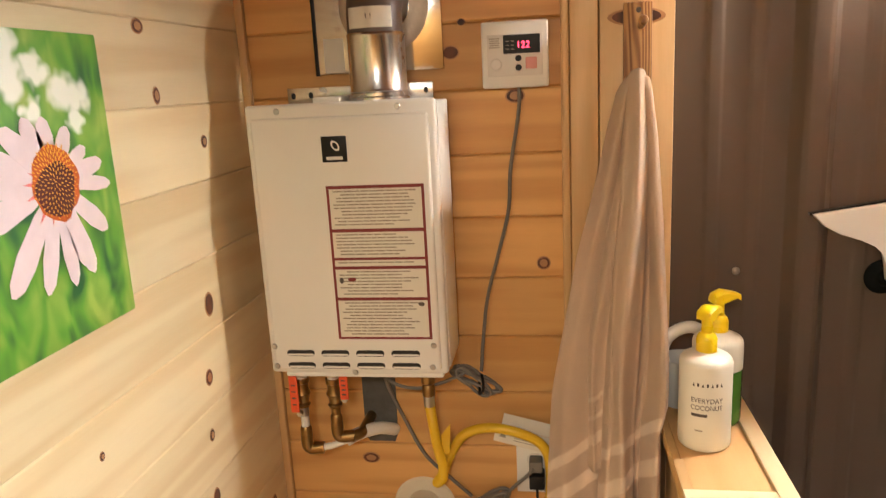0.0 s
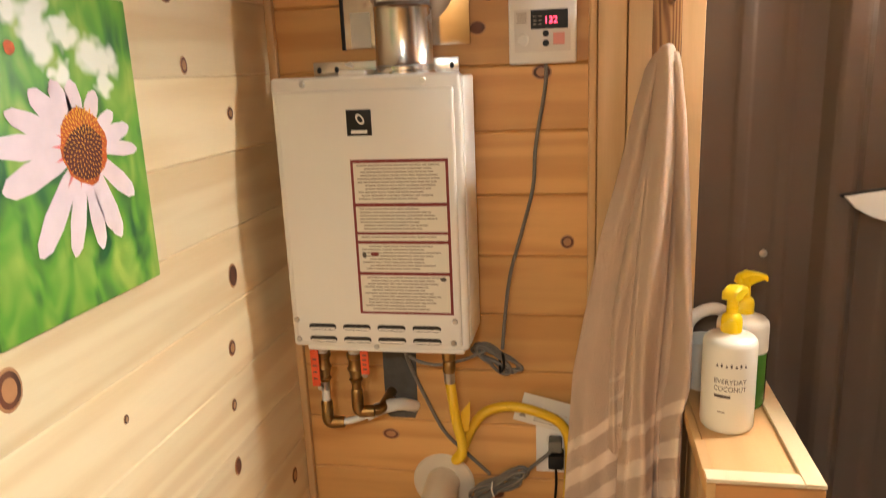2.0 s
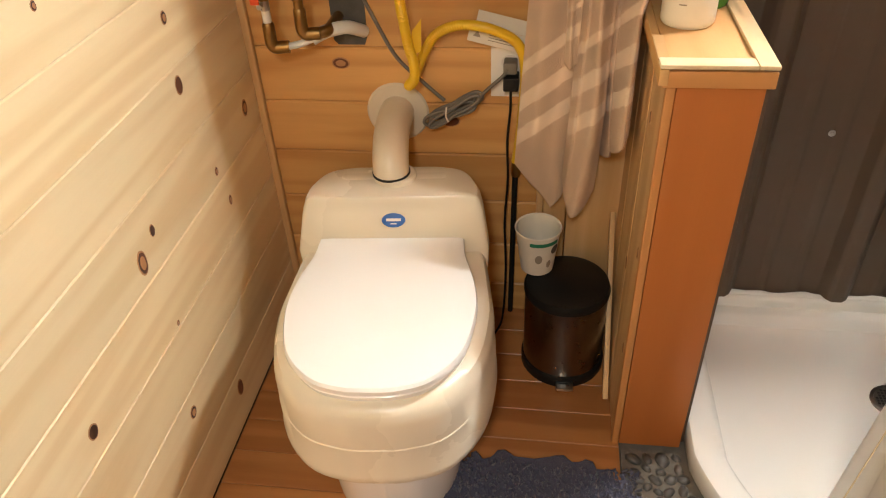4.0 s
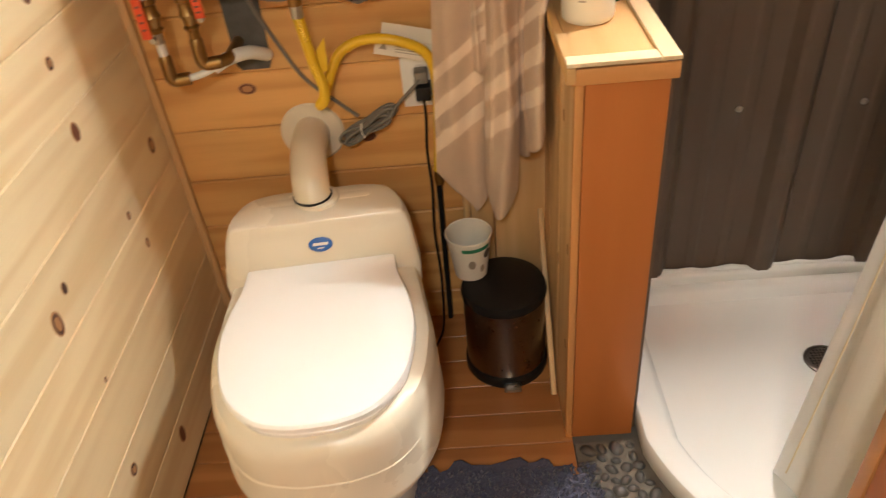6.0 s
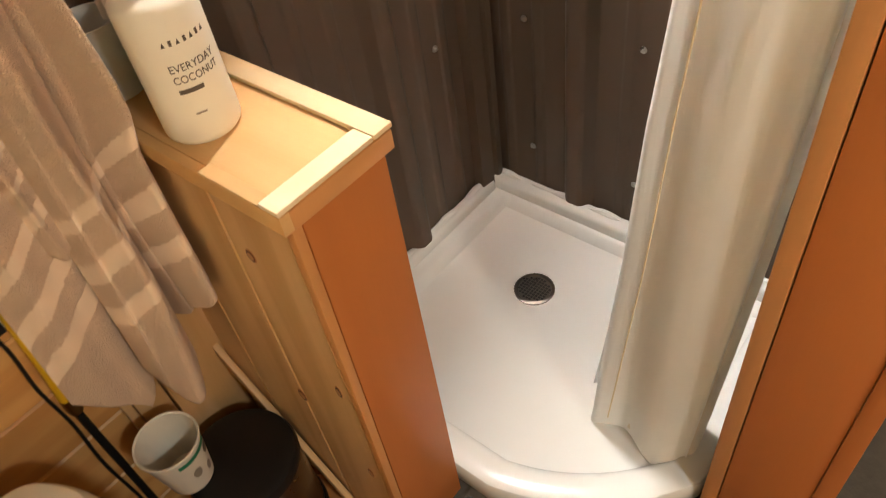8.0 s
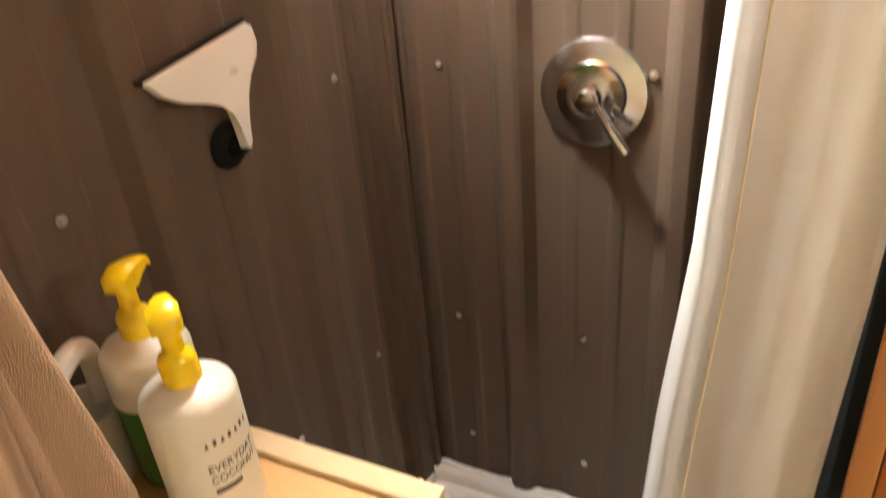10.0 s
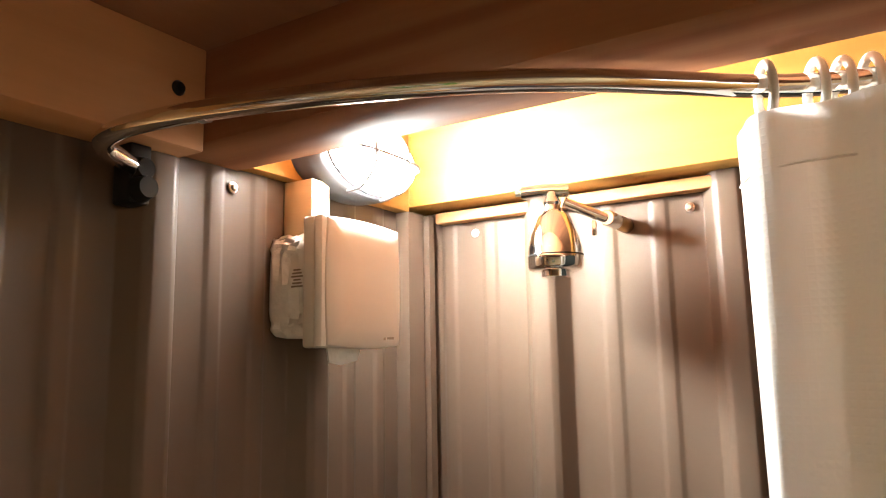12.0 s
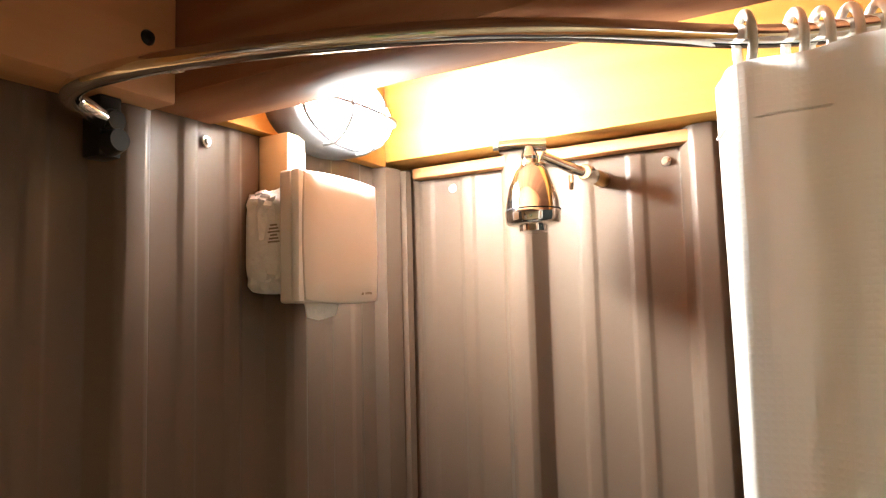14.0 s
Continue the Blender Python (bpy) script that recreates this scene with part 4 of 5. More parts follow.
outlet = thing("wall_outlet", "white wall outlet with two plugs in it", "outlet")
part("cover_plate", box((0.528, -0.006, 0.612), (0.606, -0.0004, 0.722), 0.002), PLASTIC, outlet)
part("socket", prism(slot(0.036, 0.030), on_back(0.568, -0.006, 0.690), 0.002), FAN_WHITE, outlet)
plug_grey = part("grey_plug", box((0.556, -0.040, 0.676), (0.584, -0.006, 0.702), 0.004), GREY_CABLE, outlet)
plug_black = part("black_plug", box((0.556, -0.048, 0.642), (0.588, -0.006, 0.672), 0.003), BLACK, outlet)
power = thing("heater_power_cord", "grey power cord tied in a bundle beside the vent", "cable")
part("run", tube([(0.262, -0.06, 0.955), (0.262, -0.045, 0.884), (0.300, -0.035, 0.78), (0.335, -0.035, 0.71), (0.385, -0.03, 0.655), (0.43, -0.03, 0.612)], 0.0040, 10), GREY_CABLE, power)
part("lead", tube([(0.50, -0.035, 0.618), (0.53, -0.035, 0.648), (0.555, -0.036, 0.672), (0.565, -0.038, 0.688)], 0.0038, 10), GREY_CABLE, power)
for k in range(7):
    rx = random.uniform(0.050, 0.070)
    ry = random.uniform(0.010, 0.022)
    t = radians(random.uniform(22, 36))
    ox, oz = random.uniform(-0.008, 0.008), random.uniform(-0.006, 0.006)
    pts = []
    for i in range(21):
        th = 2 * math.pi * i / 20
        u, v = rx * math.cos(th), ry * math.sin(th) * (0.4 + 0.6 * abs(math.cos(th)))
        pts.append((0.448 + ox + u * math.cos(t) - v * math.sin(t), -0.022 - 0.005 * k, 0.592 + oz + u * math.sin(t) + v * math.cos(t)))
    part("bundle_loop", tube(pts, 0.0036, 8, 3), GREY_CABLE, power)
part("wire_tie", tube([(0.440, -0.056, 0.575), (0.436, -0.060, 0.592), (0.438, -0.058, 0.610)], 0.002, 8, 5), PAPER, power, "white twist tie")
cordb = tagged(obj("fan_cord", tube([(0.572, -0.046, 0.645), (0.572, -0.042, 0.60), (0.566, -0.036, 0.52), (0.568, -0.034, 0.42), (0.562, -0.034, 0.30), (0.566, -0.04, 0.16), (0.56, -0.06, 0.02), (0.54, -0.12, 0.004)], 0.0028, 8), BLACK, True), "thin black cord hanging from the lower plug", "cable")


# ---- toilet ----
def mirrored(side):
    """Closed outline from (half width, y) pairs running back to front on one side."""
    pts = smooth_path([(a, b, 0) for a, b in side], 5)
    pts = [(p.x, p.y) for p in pts]
    return pts + [(-x, y) for x, y in reversed(pts) if x > 1e-4]


def toilet_ring(side, z, scale=1.0, cy=-0.30, tilt=0.0):
    return [(x * scale, cy + (y - cy) * scale, z + tilt * (y - cy)) for x, y in mirrored(side)]


BODY = ((0.06, 0.0), (0.13, -0.008), (0.174, -0.05), (0.190, -0.14), (0.204, -0.28), (0.208, -0.38), (0.184, -0.50), (0.126, -0.58), (0.055, -0.608), (0.002, -0.612))
TANK_TOP = ((0.04, -0.018), (0.104, -0.02), (0.150, -0.038), (0.177, -0.09), (0.181, -0.128), (0.168, -0.143), (0.09, -0.147), (0.002, -0.148))
TANK_LOW = ((0.05, 0.0), (0.13, -0.006), (0.176, -0.04), (0.192, -0.12), (0.195, -0.170), (0.180, -0.186), (0.09, -0.190), (0.002, -0.191))
LID = ((0.09, -0.182), (0.140, -0.183), (0.146, -0.195), (0.150, -0.24), (0.168, -0.32), (0.172, -0.40), (0.150, -0.50), (0.10, -0.562), (0.045, -0.583), (0.002, -0.586))
BASE = ((0.06, -0.03), (0.12, -0.06), (0.14, -0.16), (0.145, -0.30), (0.125, -0.45), (0.07, -0.53), (0.002, -0.55))
toilet = thing("composting_toilet", "cream plastic dry toilet with a closed white lid", "toilet")
toilet.matrix_basis = pose(0.335, -0.118, 0, 0, 0, 5)
part("bucket_base", loft([toilet_ring(BASE, 0.0, 0.97), toilet_ring(BASE, 0.02, 0.98), toilet_ring(BASE, 0.235, 1.08)]), LID_WHITE, toilet, "pale lower base")
part("body", loft([toilet_ring(BODY, 0.222, 0.95), toilet_ring(BODY, 0.227, 0.985), toilet_ring(BODY, 0.237, 1.0), toilet_ring(BODY, 0.250, 1.0), toilet_ring(BODY, 0.258, 0.990), toilet_ring(BODY, 0.315, 0.986),
                   toilet_ring(BODY, 0.317, 0.980), toilet_ring(BODY, 0.370, 0.976), toilet_ring(BODY, 0.388, 0.962), toilet_ring(BODY, 0.402, 0.93), toilet_ring(BODY, 0.408, 0.87)]), TOILET_BODY, toilet)
part("tank", loft([toilet_ring(TANK_LOW, 0.36, 0.99, -0.1), toilet_ring(TANK_LOW, 0.41, 1.0, -0.1), toilet_ring([(a + (c - a) * 0.8, b + (d - b) * 0.8) for (a, b), (c, d) in zip(TANK_LOW, TANK_TOP)], 0.480, 1.0, -0.1),
                   toilet_ring(TANK_TOP, 0.497, 0.985, -0.1), toilet_ring(TANK_TOP, 0.508, 0.95, -0.1), toilet_ring(TANK_TOP, 0.5125, 0.88, -0.1), toilet_ring(TANK_TOP, 0.514, 0.60, -0.1)]), TOILET_BODY, toilet)
part("seat_ring", loft([toilet_ring(LID, 0.404, 0.97), toilet_ring(LID, 0.418, 0.985), toilet_ring(LID, 0.422, 0.97)]), LID_WHITE, toilet, "white seat under the lid")
part("lid", loft([toilet_ring(LID, 0.424, 0.985), toilet_ring(LID, 0.427, 1.0), toilet_ring(LID, 0.436, 1.0), toilet_ring(LID, 0.441, 0.985), toilet_ring(LID, 0.4435, 0.93), toilet_ring(LID, 0.4455, 0.6), toilet_ring(LID, 0.446, 0.2)]), LID_WHITE, toilet, "glossy white closed lid")
badge_m = Matrix.Translation((0.004, -0.1625, 0.470)) @ Matrix.Rotation(radians(64), 4, "X")
badge = part("badge", prism(ellipse(0.024, 0.0145, 28), badge_m, 0.003, bevel=0.001), BLUE_BADGE, toilet, "blue oval badge")
bm = bmesh.new()
prism(rect(0.030, 0.0055), badge_m @ Matrix.Translation((0, 0.001, 0.0031)), 0.0003, bm)
prism(rect(0.012, 0.002), badge_m @ Matrix.Translation((0, -0.007, 0.0031)), 0.0003, bm)
part("badge_bar", bm, PLASTIC, badge, smooth=False)
part("pipe_socket", lathe([(0.040, 0.0), (0.044, 0.0), (0.043, 0.010), (0.038, 0.014), (0.0, 0.014)], (0.004, -0.068, 0.510), n=32), TOILET_BODY, toilet)
for x in (-0.075, 0.075):
    part("top_recess", prism(slot(0.070, 0.022), Matrix.Translation((x, -0.066, 0.5132)), 0.0016, bevel=0.0006), TOILET_BODY, toilet, "shallow oval boss")
vent = thing("vent_pipe", "cream plastic vent elbow from the toilet into the wall", "vent pipe")
part("elbow", tube([(0.336, -0.186, 0.508), (0.335, -0.183, 0.528), (0.332, -0.162, 0.554), (0.326, -0.110, 0.572), (0.322, -0.05, 0.574), (0.320, -0.004, 0.572)], 0.0375, 32, 6), PIPE_WHITE, vent)
part("gasket", lathe([(0.036, 0), (0.0395, 0), (0.0395, 0.004), (0.036, 0.004)], (0.336, -0.186, 0.523), n=32), BLACK, vent, "dark rubber gasket")
part("wall_flange", lathe([(0.0, 0.006), (0.040, 0.007), (0.066, 0.004), (0.070, 0.0), (0.0, 0.0)], (0.320, -0.0005, 0.568), n=40, turn=TO_ROOM_Y), PIPE_WHITE, vent, "round wall flange")

# ---- pedal bin, cup, batten, rug ----
bin_ = thing("pedal_bin", "small steel pedal bin with a black lid on the floor", "trash can")
BC = (0.712, -0.172, 0)
part("base", lathe([(0.0, 0.0), (0.096, 0.0), (0.098, 0.004), (0.098, 0.026), (0.094, 0.032), (0.0, 0.032)], BC, n=44), BLACK, bin_, "black plastic foot ring")
part("drum", lathe([(0.0, 0.032), (0.0935, 0.032), (0.0935, 0.224), (0.0, 0.224)], BC, n=44), DARK_STEEL, bin_)
part("lid", lathe([(0.096, 0.222), (0.097, 0.232), (0.093, 0.244), (0.080, 0.2495), (0.0, 0.2500)], BC, n=44), BLACK, bin_, "black lid")
part("pedal", box((0.698, -0.292, 0.010), (0.738, -0.255, 0.018), 0.003), STEEL, bin_, "steel pedal")
cup = thing("paper_cup", "printed white paper cup standing on the bin lid", "paper cup")
CM = Matrix.Translation((0.642, -0.132, 0.2525)) @ Matrix.Diagonal((1.18, 1.18, 1.06, 1))
part("wall", lathe([(0.0, 0.004), (0.029, 0.004), (0.029, 0.0), (0.031, 0.0), (0.0425, 0.101), (0.0445, 0.103), (0.0435, 0.106), (0.041, 0.104), (0.030, 0.010), (0.0, 0.010)], (0, 0, 0), n=36, turn=CM), PAPER, cup)
bm = bmesh.new()
for a0, a1, z0, z1 in ((-110, -30, 0.082, 0.092),):
    rr = lambda z: 0.0316 + 0.0115 * z / 0.101
    lo, hi = [], []
    for k in range(13):
        a = radians(a0 + (a1 - a0) * k / 12)
        lo.append(bm.verts.new(CM @ Vector((rr(z0) * math.cos(a), rr(z0) * math.sin(a), z0))))
        hi.append(bm.verts.new(CM @ Vector((rr(z1) * math.cos(a), rr(z1) * math.sin(a), z1))))
    for k in range(12):
        bm.faces.new((lo[k], lo[k + 1], hi[k + 1], hi[k]))
part("green_band", bm, plain("cup_green", (0.02, 0.20, 0.10), 0.5), cup, "green printed band")


def cup_patch(a0, a1, z0, z1, mat, label):
    bm = bmesh.new()
    n = 10
    for i in range(n):
        th = 2 * math.pi * i / n
        am, zm = (a0 + a1) / 2 + (a1 - a0) / 2 * math.cos(th), (z0 + z1) / 2 + (z1 - z0) / 2 * math.sin(th)
        r = 0.0317 + 0.0115 * zm / 0.101
        bm.verts.new(CM @ Vector((r * math.cos(radians(am)), r * math.sin(radians(am)), zm)))
    bm.faces.new(bm.verts[:])
    part("print_patch", bm, mat, cup, label)


cup_patch(-50, -22, 0.055, 0.080, INK, "dark printed patch")
cup_patch(-96, -74, 0.035, 0.060, INK_SOFT, "faded printed patch")
cup_patch(-60, -44, 0.020, 0.042, INK_SOFT, "faded printed patch")
batten = tagged(obj("wood_batten", box((-0.006, -0.010, 0), (0.006, 0.010, 0.435), 0.0015), PINE_Z, True), "thin pale wood batten leaning on the knee wall", "wood strip")
batten.matrix_basis = Matrix.Translation((0.811, -0.296, 0.002)) @ Matrix.Rotation(radians(-39.5), 4, "X")

rug = thing("bath_rug", "dark blue-grey shaggy rug with a jagged edge", "rug")
edge = []
for k in range(120):
    a = 2 * math.pi * k / 120
    base = Vector((0.655 + 0.24 * math.copysign(abs(math.cos(a)) ** 0.6, math.cos(a)), -0.815 + 0.335 * math.copysign(abs(math.sin(a)) ** 0.6, math.sin(a)), 0))
    edge.append((base.x + (0.010 if k % 4 < 2 else -0.008) * math.cos(a) + 0.012 * noise.noise((k * 0.7, 0, 2)), base.y + (0.012 if k % 4 < 2 else -0.010) * math.sin(a) + 0.012 * noise.noise((k * 0.7, 9, 2))))
part("rug_mat", prism(edge, Matrix.Translation((0, 0, 0.0006)), 0.014, bevel=0.003), RUG, rug)
tufts = bmesh.new()
for k in range(900):
    x, y = random.uniform(0.44, 0.87), random.uniform(-0.66, -0.50)
    h, s, a = random.uniform(0.008, 0.018), random.uniform(0.004, 0.007), random.uniform(0, 6.28)
    d = Vector((math.cos(a), math.sin(a), 0)) * s
    b0 = Vector((x, y, 0.0135))
    v = [tufts.verts.new(b0 + d), tufts.verts.new(b0 - d), tufts.verts.new(b0 + Vector((-d.y, d.x, 0))), tufts.verts.new(b0 + Vector((d.x, -d.y, h)) * 0.9)]
    for f in ((0, 1, 3), (1, 2, 3), (2, 0, 3)):
        tufts.faces.new([v[i] for i in f])
tagged(part("pile", tufts, RUG, rug), kind="stuff")

# ---- hook board and towel ----
hook = thing("hook_board", "narrow oak hook board with round pegs on the end board", "coat hook")
part("board", box((0.746, -0.048, 1.30), (0.796, -0.0302, 1.614), 0.003), OAK, hook)
part("peg", lathe([(0.0, 0.052), (0.006, 0.050), (0.0085, 0.044), (0.0075, 0.030), (0.006, 0.0), (0.0, 0.0)], (0.776, -0.048, 1.572), n=18, turn=Matrix.Rotation(radians(80), 4, "X")), OAK, hook, "turned wooden peg")
part("peg", lathe([(0.0, 0.052), (0.006, 0.050), (0.0085, 0.044), (0.0075, 0.030), (0.006, 0.0), (0.0, 0.0)], (0.770, -0.048, 1.468), n=18, turn=Matrix.Rotation(radians(80), 4, "X")), OAK, hook, "turned wooden peg")
part("screw", lathe([(0.0, 0.001), (0.0045, 0.001), (0.005, 0.0)], (0.772, -0.048, 1.600), n=12, turn=TO_ROOM_Y), INK, hook)


def lerp_table(t, table):
    for (a, va), (b, vb) in zip(table, table[1:]):
        if t <= b or (b, vb) == table[-1]:
            k = max(0.0, min(1.0, (t - a) / (b - a)))
            return va + (vb - va) * k


def eased(t, table):
    """Like lerp_table, with rounded crests and hollows."""
    for (a, va), (b, vb) in zip(table, table[1:]):
        if t <= b or (b, vb) == table[-1]:
            k = max(0.0, min(1.0, (t - a) / (b - a)))
            return va + (vb - va) * (0.5 - 0.5 * math.cos(math.pi * k))


def drape(name, left, right, foot, depth, folds, mat, parent, nu=80, nv=230, top=1.490, bands=(), band_mat=None, phase=0.0, thick=0.006, late=0.7):
    """Cloth gathered at a peg: edges given by height, folds that open towards the foot."""
    bm = bmesh.new()
    grid = []
    for j in range(nv + 1):
        row = []
        for i in range(nu + 1):
            u = i / nu
            z_end = lerp_table(u, foot)
            v = j / nv
            crown = 0.030 * (2 * abs(u - 0.5)) ** 3.2
            z = (top - crown) + (z_end - top + crown) * v
            x0, x1 = lerp_table(-z, left), lerp_table(-z, right)
            open_ = min(1.0, (top - z) / 0.55)
            x = x0 + (x1 - x0) * u + 0.006 * open_ * math.sin(z * 9 + u * 5 + phase) * math.sin(math.pi * u)
            y = depth - (0.030 + 0.060 * open_ ** late) * eased(u, folds) - 0.052 * math.sin(math.pi * u) ** 0.7 * (1 - open_) ** 2 - 0.012 * noise.noise((u * 2.5, z * 3, phase))
            if v < 0.02:
                y += 0.012 * (1 - v / 0.02)
            row.append(bm.verts.new((x, y, z)))
        grid.append(row)
    for j in range(nv):
        v = j / nv
        for i in range(nu):
            f = bm.faces.new((grid[j][i], grid[j][i + 1], grid[j + 1][i + 1], grid[j + 1][i]))
            c = f.calc_center_median()
            s = c.z - 0.8 * (c.x - 0.64) + 0.42 * (c.y + 0.09)
            if any(a <= s < b for a, b in bands):
                f.material_index = 1
    ob = part(name, bm, mat, parent)
    if band_mat:
        ob.data.materials.append(band_mat)
    s = ob.modifiers.new("thickness", "SOLIDIFY")
    s.thickness, s.offset = thick, 0
    return ob


towel = thing("bath_towel", "tan terry towel with paler bands hanging from a peg", "towel")
FRONT_BANDS = ((0.525, 0.560), (0.605, 0.640), (0.690, 0.712))
REAR_BANDS = ((0.580, 0.615), (0.655, 0.690), (0.735, 0.760))
drape("rear_fall", ((-1.485, 0.745), (-1.40, 0.722), (-1.26, 0.690), (-1.15, 0.660), (-1.00, 0.631), (-0.87, 0.607), (-0.48, 0.584), (-0.37, 0.59)),
      ((-1.485, 0.765), (-1.30, 0.752), (-1.00, 0.735), (-0.62, 0.728), (-0.37, 0.715)),
      ((0, 0.478), (0.30, 0.425), (0.58, 0.372), (0.78, 0.40), (1, 0.47)), -0.034, ((0, 0.20), (0.30, 0.50), (0.62, 0.36), (1, 0.1)), TOWEL, towel, nu=70, top=1.485, bands=REAR_BANDS, band_mat=TOWEL_BAND, phase=2.4)
drape("inner_fold", ((-1.47, 0.746), (-1.32, 0.733), (-1.00, 0.681), (-0.90, 0.676), (-0.70, 0.671)),
      ((-1.47, 0.764), (-1.32, 0.755), (-1.00, 0.722), (-0.70, 0.716)),
      ((0, 0.722), (0.4, 0.712), (1, 0.73)), -0.050, ((0, 0.10), (0.35, 0.52), (0.8, 0.45), (1, 0.2)), TOWEL, towel, nu=30, nv=150, top=1.470, bands=((0.735, 0.760), (0.79, 0.80), (0.83, 0.84)), band_mat=TOWEL_BAND, phase=0.8)
drape("right_fall", ((-1.485, 0.762), (-1.33, 0.764), (-1.00, 0.744), (-0.62, 0.742), (-0.45, 0.742)),
      ((-1.485, 0.786), (-1.38, 0.800), (-1.24, 0.809), (-1.00, 0.816), (-0.90, 0.814), (-0.85, 0.803), (-0.45, 0.803)),
      ((0, 0.50), (0.35, 0.525), (0.7, 0.575), (1, 0.625)), -0.046, ((0, 0.10), (0.22, 0.25), (0.55, 1.0), (0.86, 1.75), (1, 1.5)), TOWEL, towel, nu=60, top=1.485, bands=FRONT_BANDS, band_mat=TOWEL_BAND, phase=1.3, late=2.0)
drape("front_roll", ((-1.497, 0.748), (-1.40, 0.742), (-1.33, 0.738), (-1.00, 0.713), (-0.90, 0.706), (-0.62, 0.697), (-0.46, 0.690), (-0.40, 0.693)),
      ((-1.497, 0.782), (-1.40, 0.788), (-1.33, 0.788), (-1.00, 0.778), (-0.90, 0.774), (-0.62, 0.768), (-0.46, 0.758), (-0.40, 0.75)),
      ((0, 0.455), (0.22, 0.418), (0.36, 0.410), (0.7, 0.435), (1, 0.475)), -0.052, ((0, 0.20), (0.14, 0.85), (0.46, 1.30), (0.84, 0.85), (1, 0.20)), TOWEL, towel, nu=50, top=1.497, bands=FRONT_BANDS, band_mat=TOWEL_BAND, phase=-0.3)

# ---- bottles and jug on the cap ----


def pump_bottle(name, at, r, h, body, label, text, spout):
    t = thing(name, label, "bottle", "bottles on the knee wall")
    x, y, z = at
    shell = part("shell", lathe([(0.0, 0.0), (r * 0.90, 0.0), (r * 0.98, 0.004), (r, 0.010), (r, h * 0.89), (r * 0.97, h * 0.925), (r * 0.88, h * 0.955), (r * 0.60, h * 0.985), (r * 0.36, h), (r * 0.36, h + 0.004), (0.0, h + 0.004)], at, n=44), body, t)
    part("collar", lathe([(0.0, 0.0), (0.0170, 0.0), (0.0170, 0.022), (0.0145, 0.028), (0.0095, 0.032), (0.0090, 0.060), (0.0, 0.060)], (x, y, z + h + 0.001), n=28), YELLOW_PUMP, t, "yellow collar")
    head = loft([[(x + math.cos(spout) * u - math.sin(spout) * w, y + math.sin(spout) * u + math.cos(spout) * w, z + h + 0.009 + zz) for w, zz in
                  ((-hw, lo), (hw, lo), (hw, hi - 0.004), (hw * 0.6, hi), (-hw * 0.6, hi), (-hw, hi - 0.004))]
                 for u, hw, lo, hi in ((-0.017, 0.008, 0.049, 0.056), (-0.012, 0.013, 0.047, 0.064), (0.003, 0.014, 0.047, 0.070), (0.015, 0.011, 0.051, 0.068), (0.030, 0.008, 0.054, 0.064), (0.038, 0.006, 0.049, 0.060))])
    part("pump_head", head, YELLOW_PUMP, t, "yellow pump head")
    return t, shell


CAPZ = 0.8615
lotion, shell = pump_bottle("lotion_bottle", (0.868, -0.233, CAPZ), 0.0435, 0.168, BOTTLE_WHITE, "white lotion bottle with a yellow pump and printing", True, radians(48))


def wrap(mesh_ob, cx, cy, r, heading):
    """Bends flat work, built in the x-z plane with its middle at x = 0, round an upright cylinder."""
    for v in mesh_ob.data.vertices:
        a = heading + v.co.x / r
        v.co = Vector((cx + (r + 0.0004 - v.co.y) * math.cos(a), cy + (r + 0.0004 - v.co.y) * math.sin(a), v.co.z))


def strip(w, h, x, z, bm=None):
    """A thin bar in columns, so that it can be bent."""
    bm = bm or bmesh.new()
    for k in range(8):
        prism(rect(w / 8, h), on_back(x - w / 2 + w * (k + 0.5) / 8, 0, z), 0.0004, bm)
    return bm


HEAD = radians(-97)
for z, text, size, w in ((0.956, "EVERYDAY", 0.012, 0.052), (0.943, "COCONUT", 0.012, 0.052)):
    wrap(lettering("print_line", text, size, on_back(0, 0, z), INK, shell, w), 0.868, -0.233, 0.0436, HEAD)
bm = bmesh.new()
for k in range(7):
    prism([(-0.002, -0.003), (0.002, -0.003), (0.0003, 0.003)] if k % 2 == 0 else rect(0.003, 0.006), on_back(-0.022 + 0.0075 * k, 0, 0.984), 0.0004, bm)
wrap(part("maker_marks", bm, INK, shell, smooth=False), 0.868, -0.233, 0.0436, HEAD)
bm = strip(0.026, 0.005, -0.012, 0.930)
wrap(part("caption_bar", bm, INK, shell, smooth=False), 0.868, -0.233, 0.0436, HEAD)
bm = strip(0.012, 0.002, -0.012, 0.902)
wrap(part("caption_bar", bm, INK_SOFT, shell, smooth=False), 0.868, -0.233, 0.0436, HEAD)
soap, soap_shell = pump_bottle("soap_bottle", (0.906, -0.141, CAPZ), 0.0435, 0.168, BOTTLE_GREEN, "green soap bottle with white top and yellow pump", False, radians(14))
part("white_shoulder", lathe([(0.0439, 0.105), (0.0441, 0.106), (0.0441, 0.1500), (0.0428, 0.1560), (0.0388, 0.1612), (0.0267, 0.1660), (0.0165, 0.1715)], (0.906, -0.141, CAPZ), n=44), BOTTLE_WHITE, soap, "milky white upper shell")
jug = thing("plastic_jug", "white plastic jug with a loop handle on the cap", "jug")
part("body", lathe([(0, 0), (0.034, 0), (0.037, 0.004), (0.040, 0.088), (0.040, 0.094), (0.0375, 0.094), (0.035, 0.008), (0, 0.008)], (0.856, -0.075, CAPZ), n=40), CLEARISH, jug, "milky body")
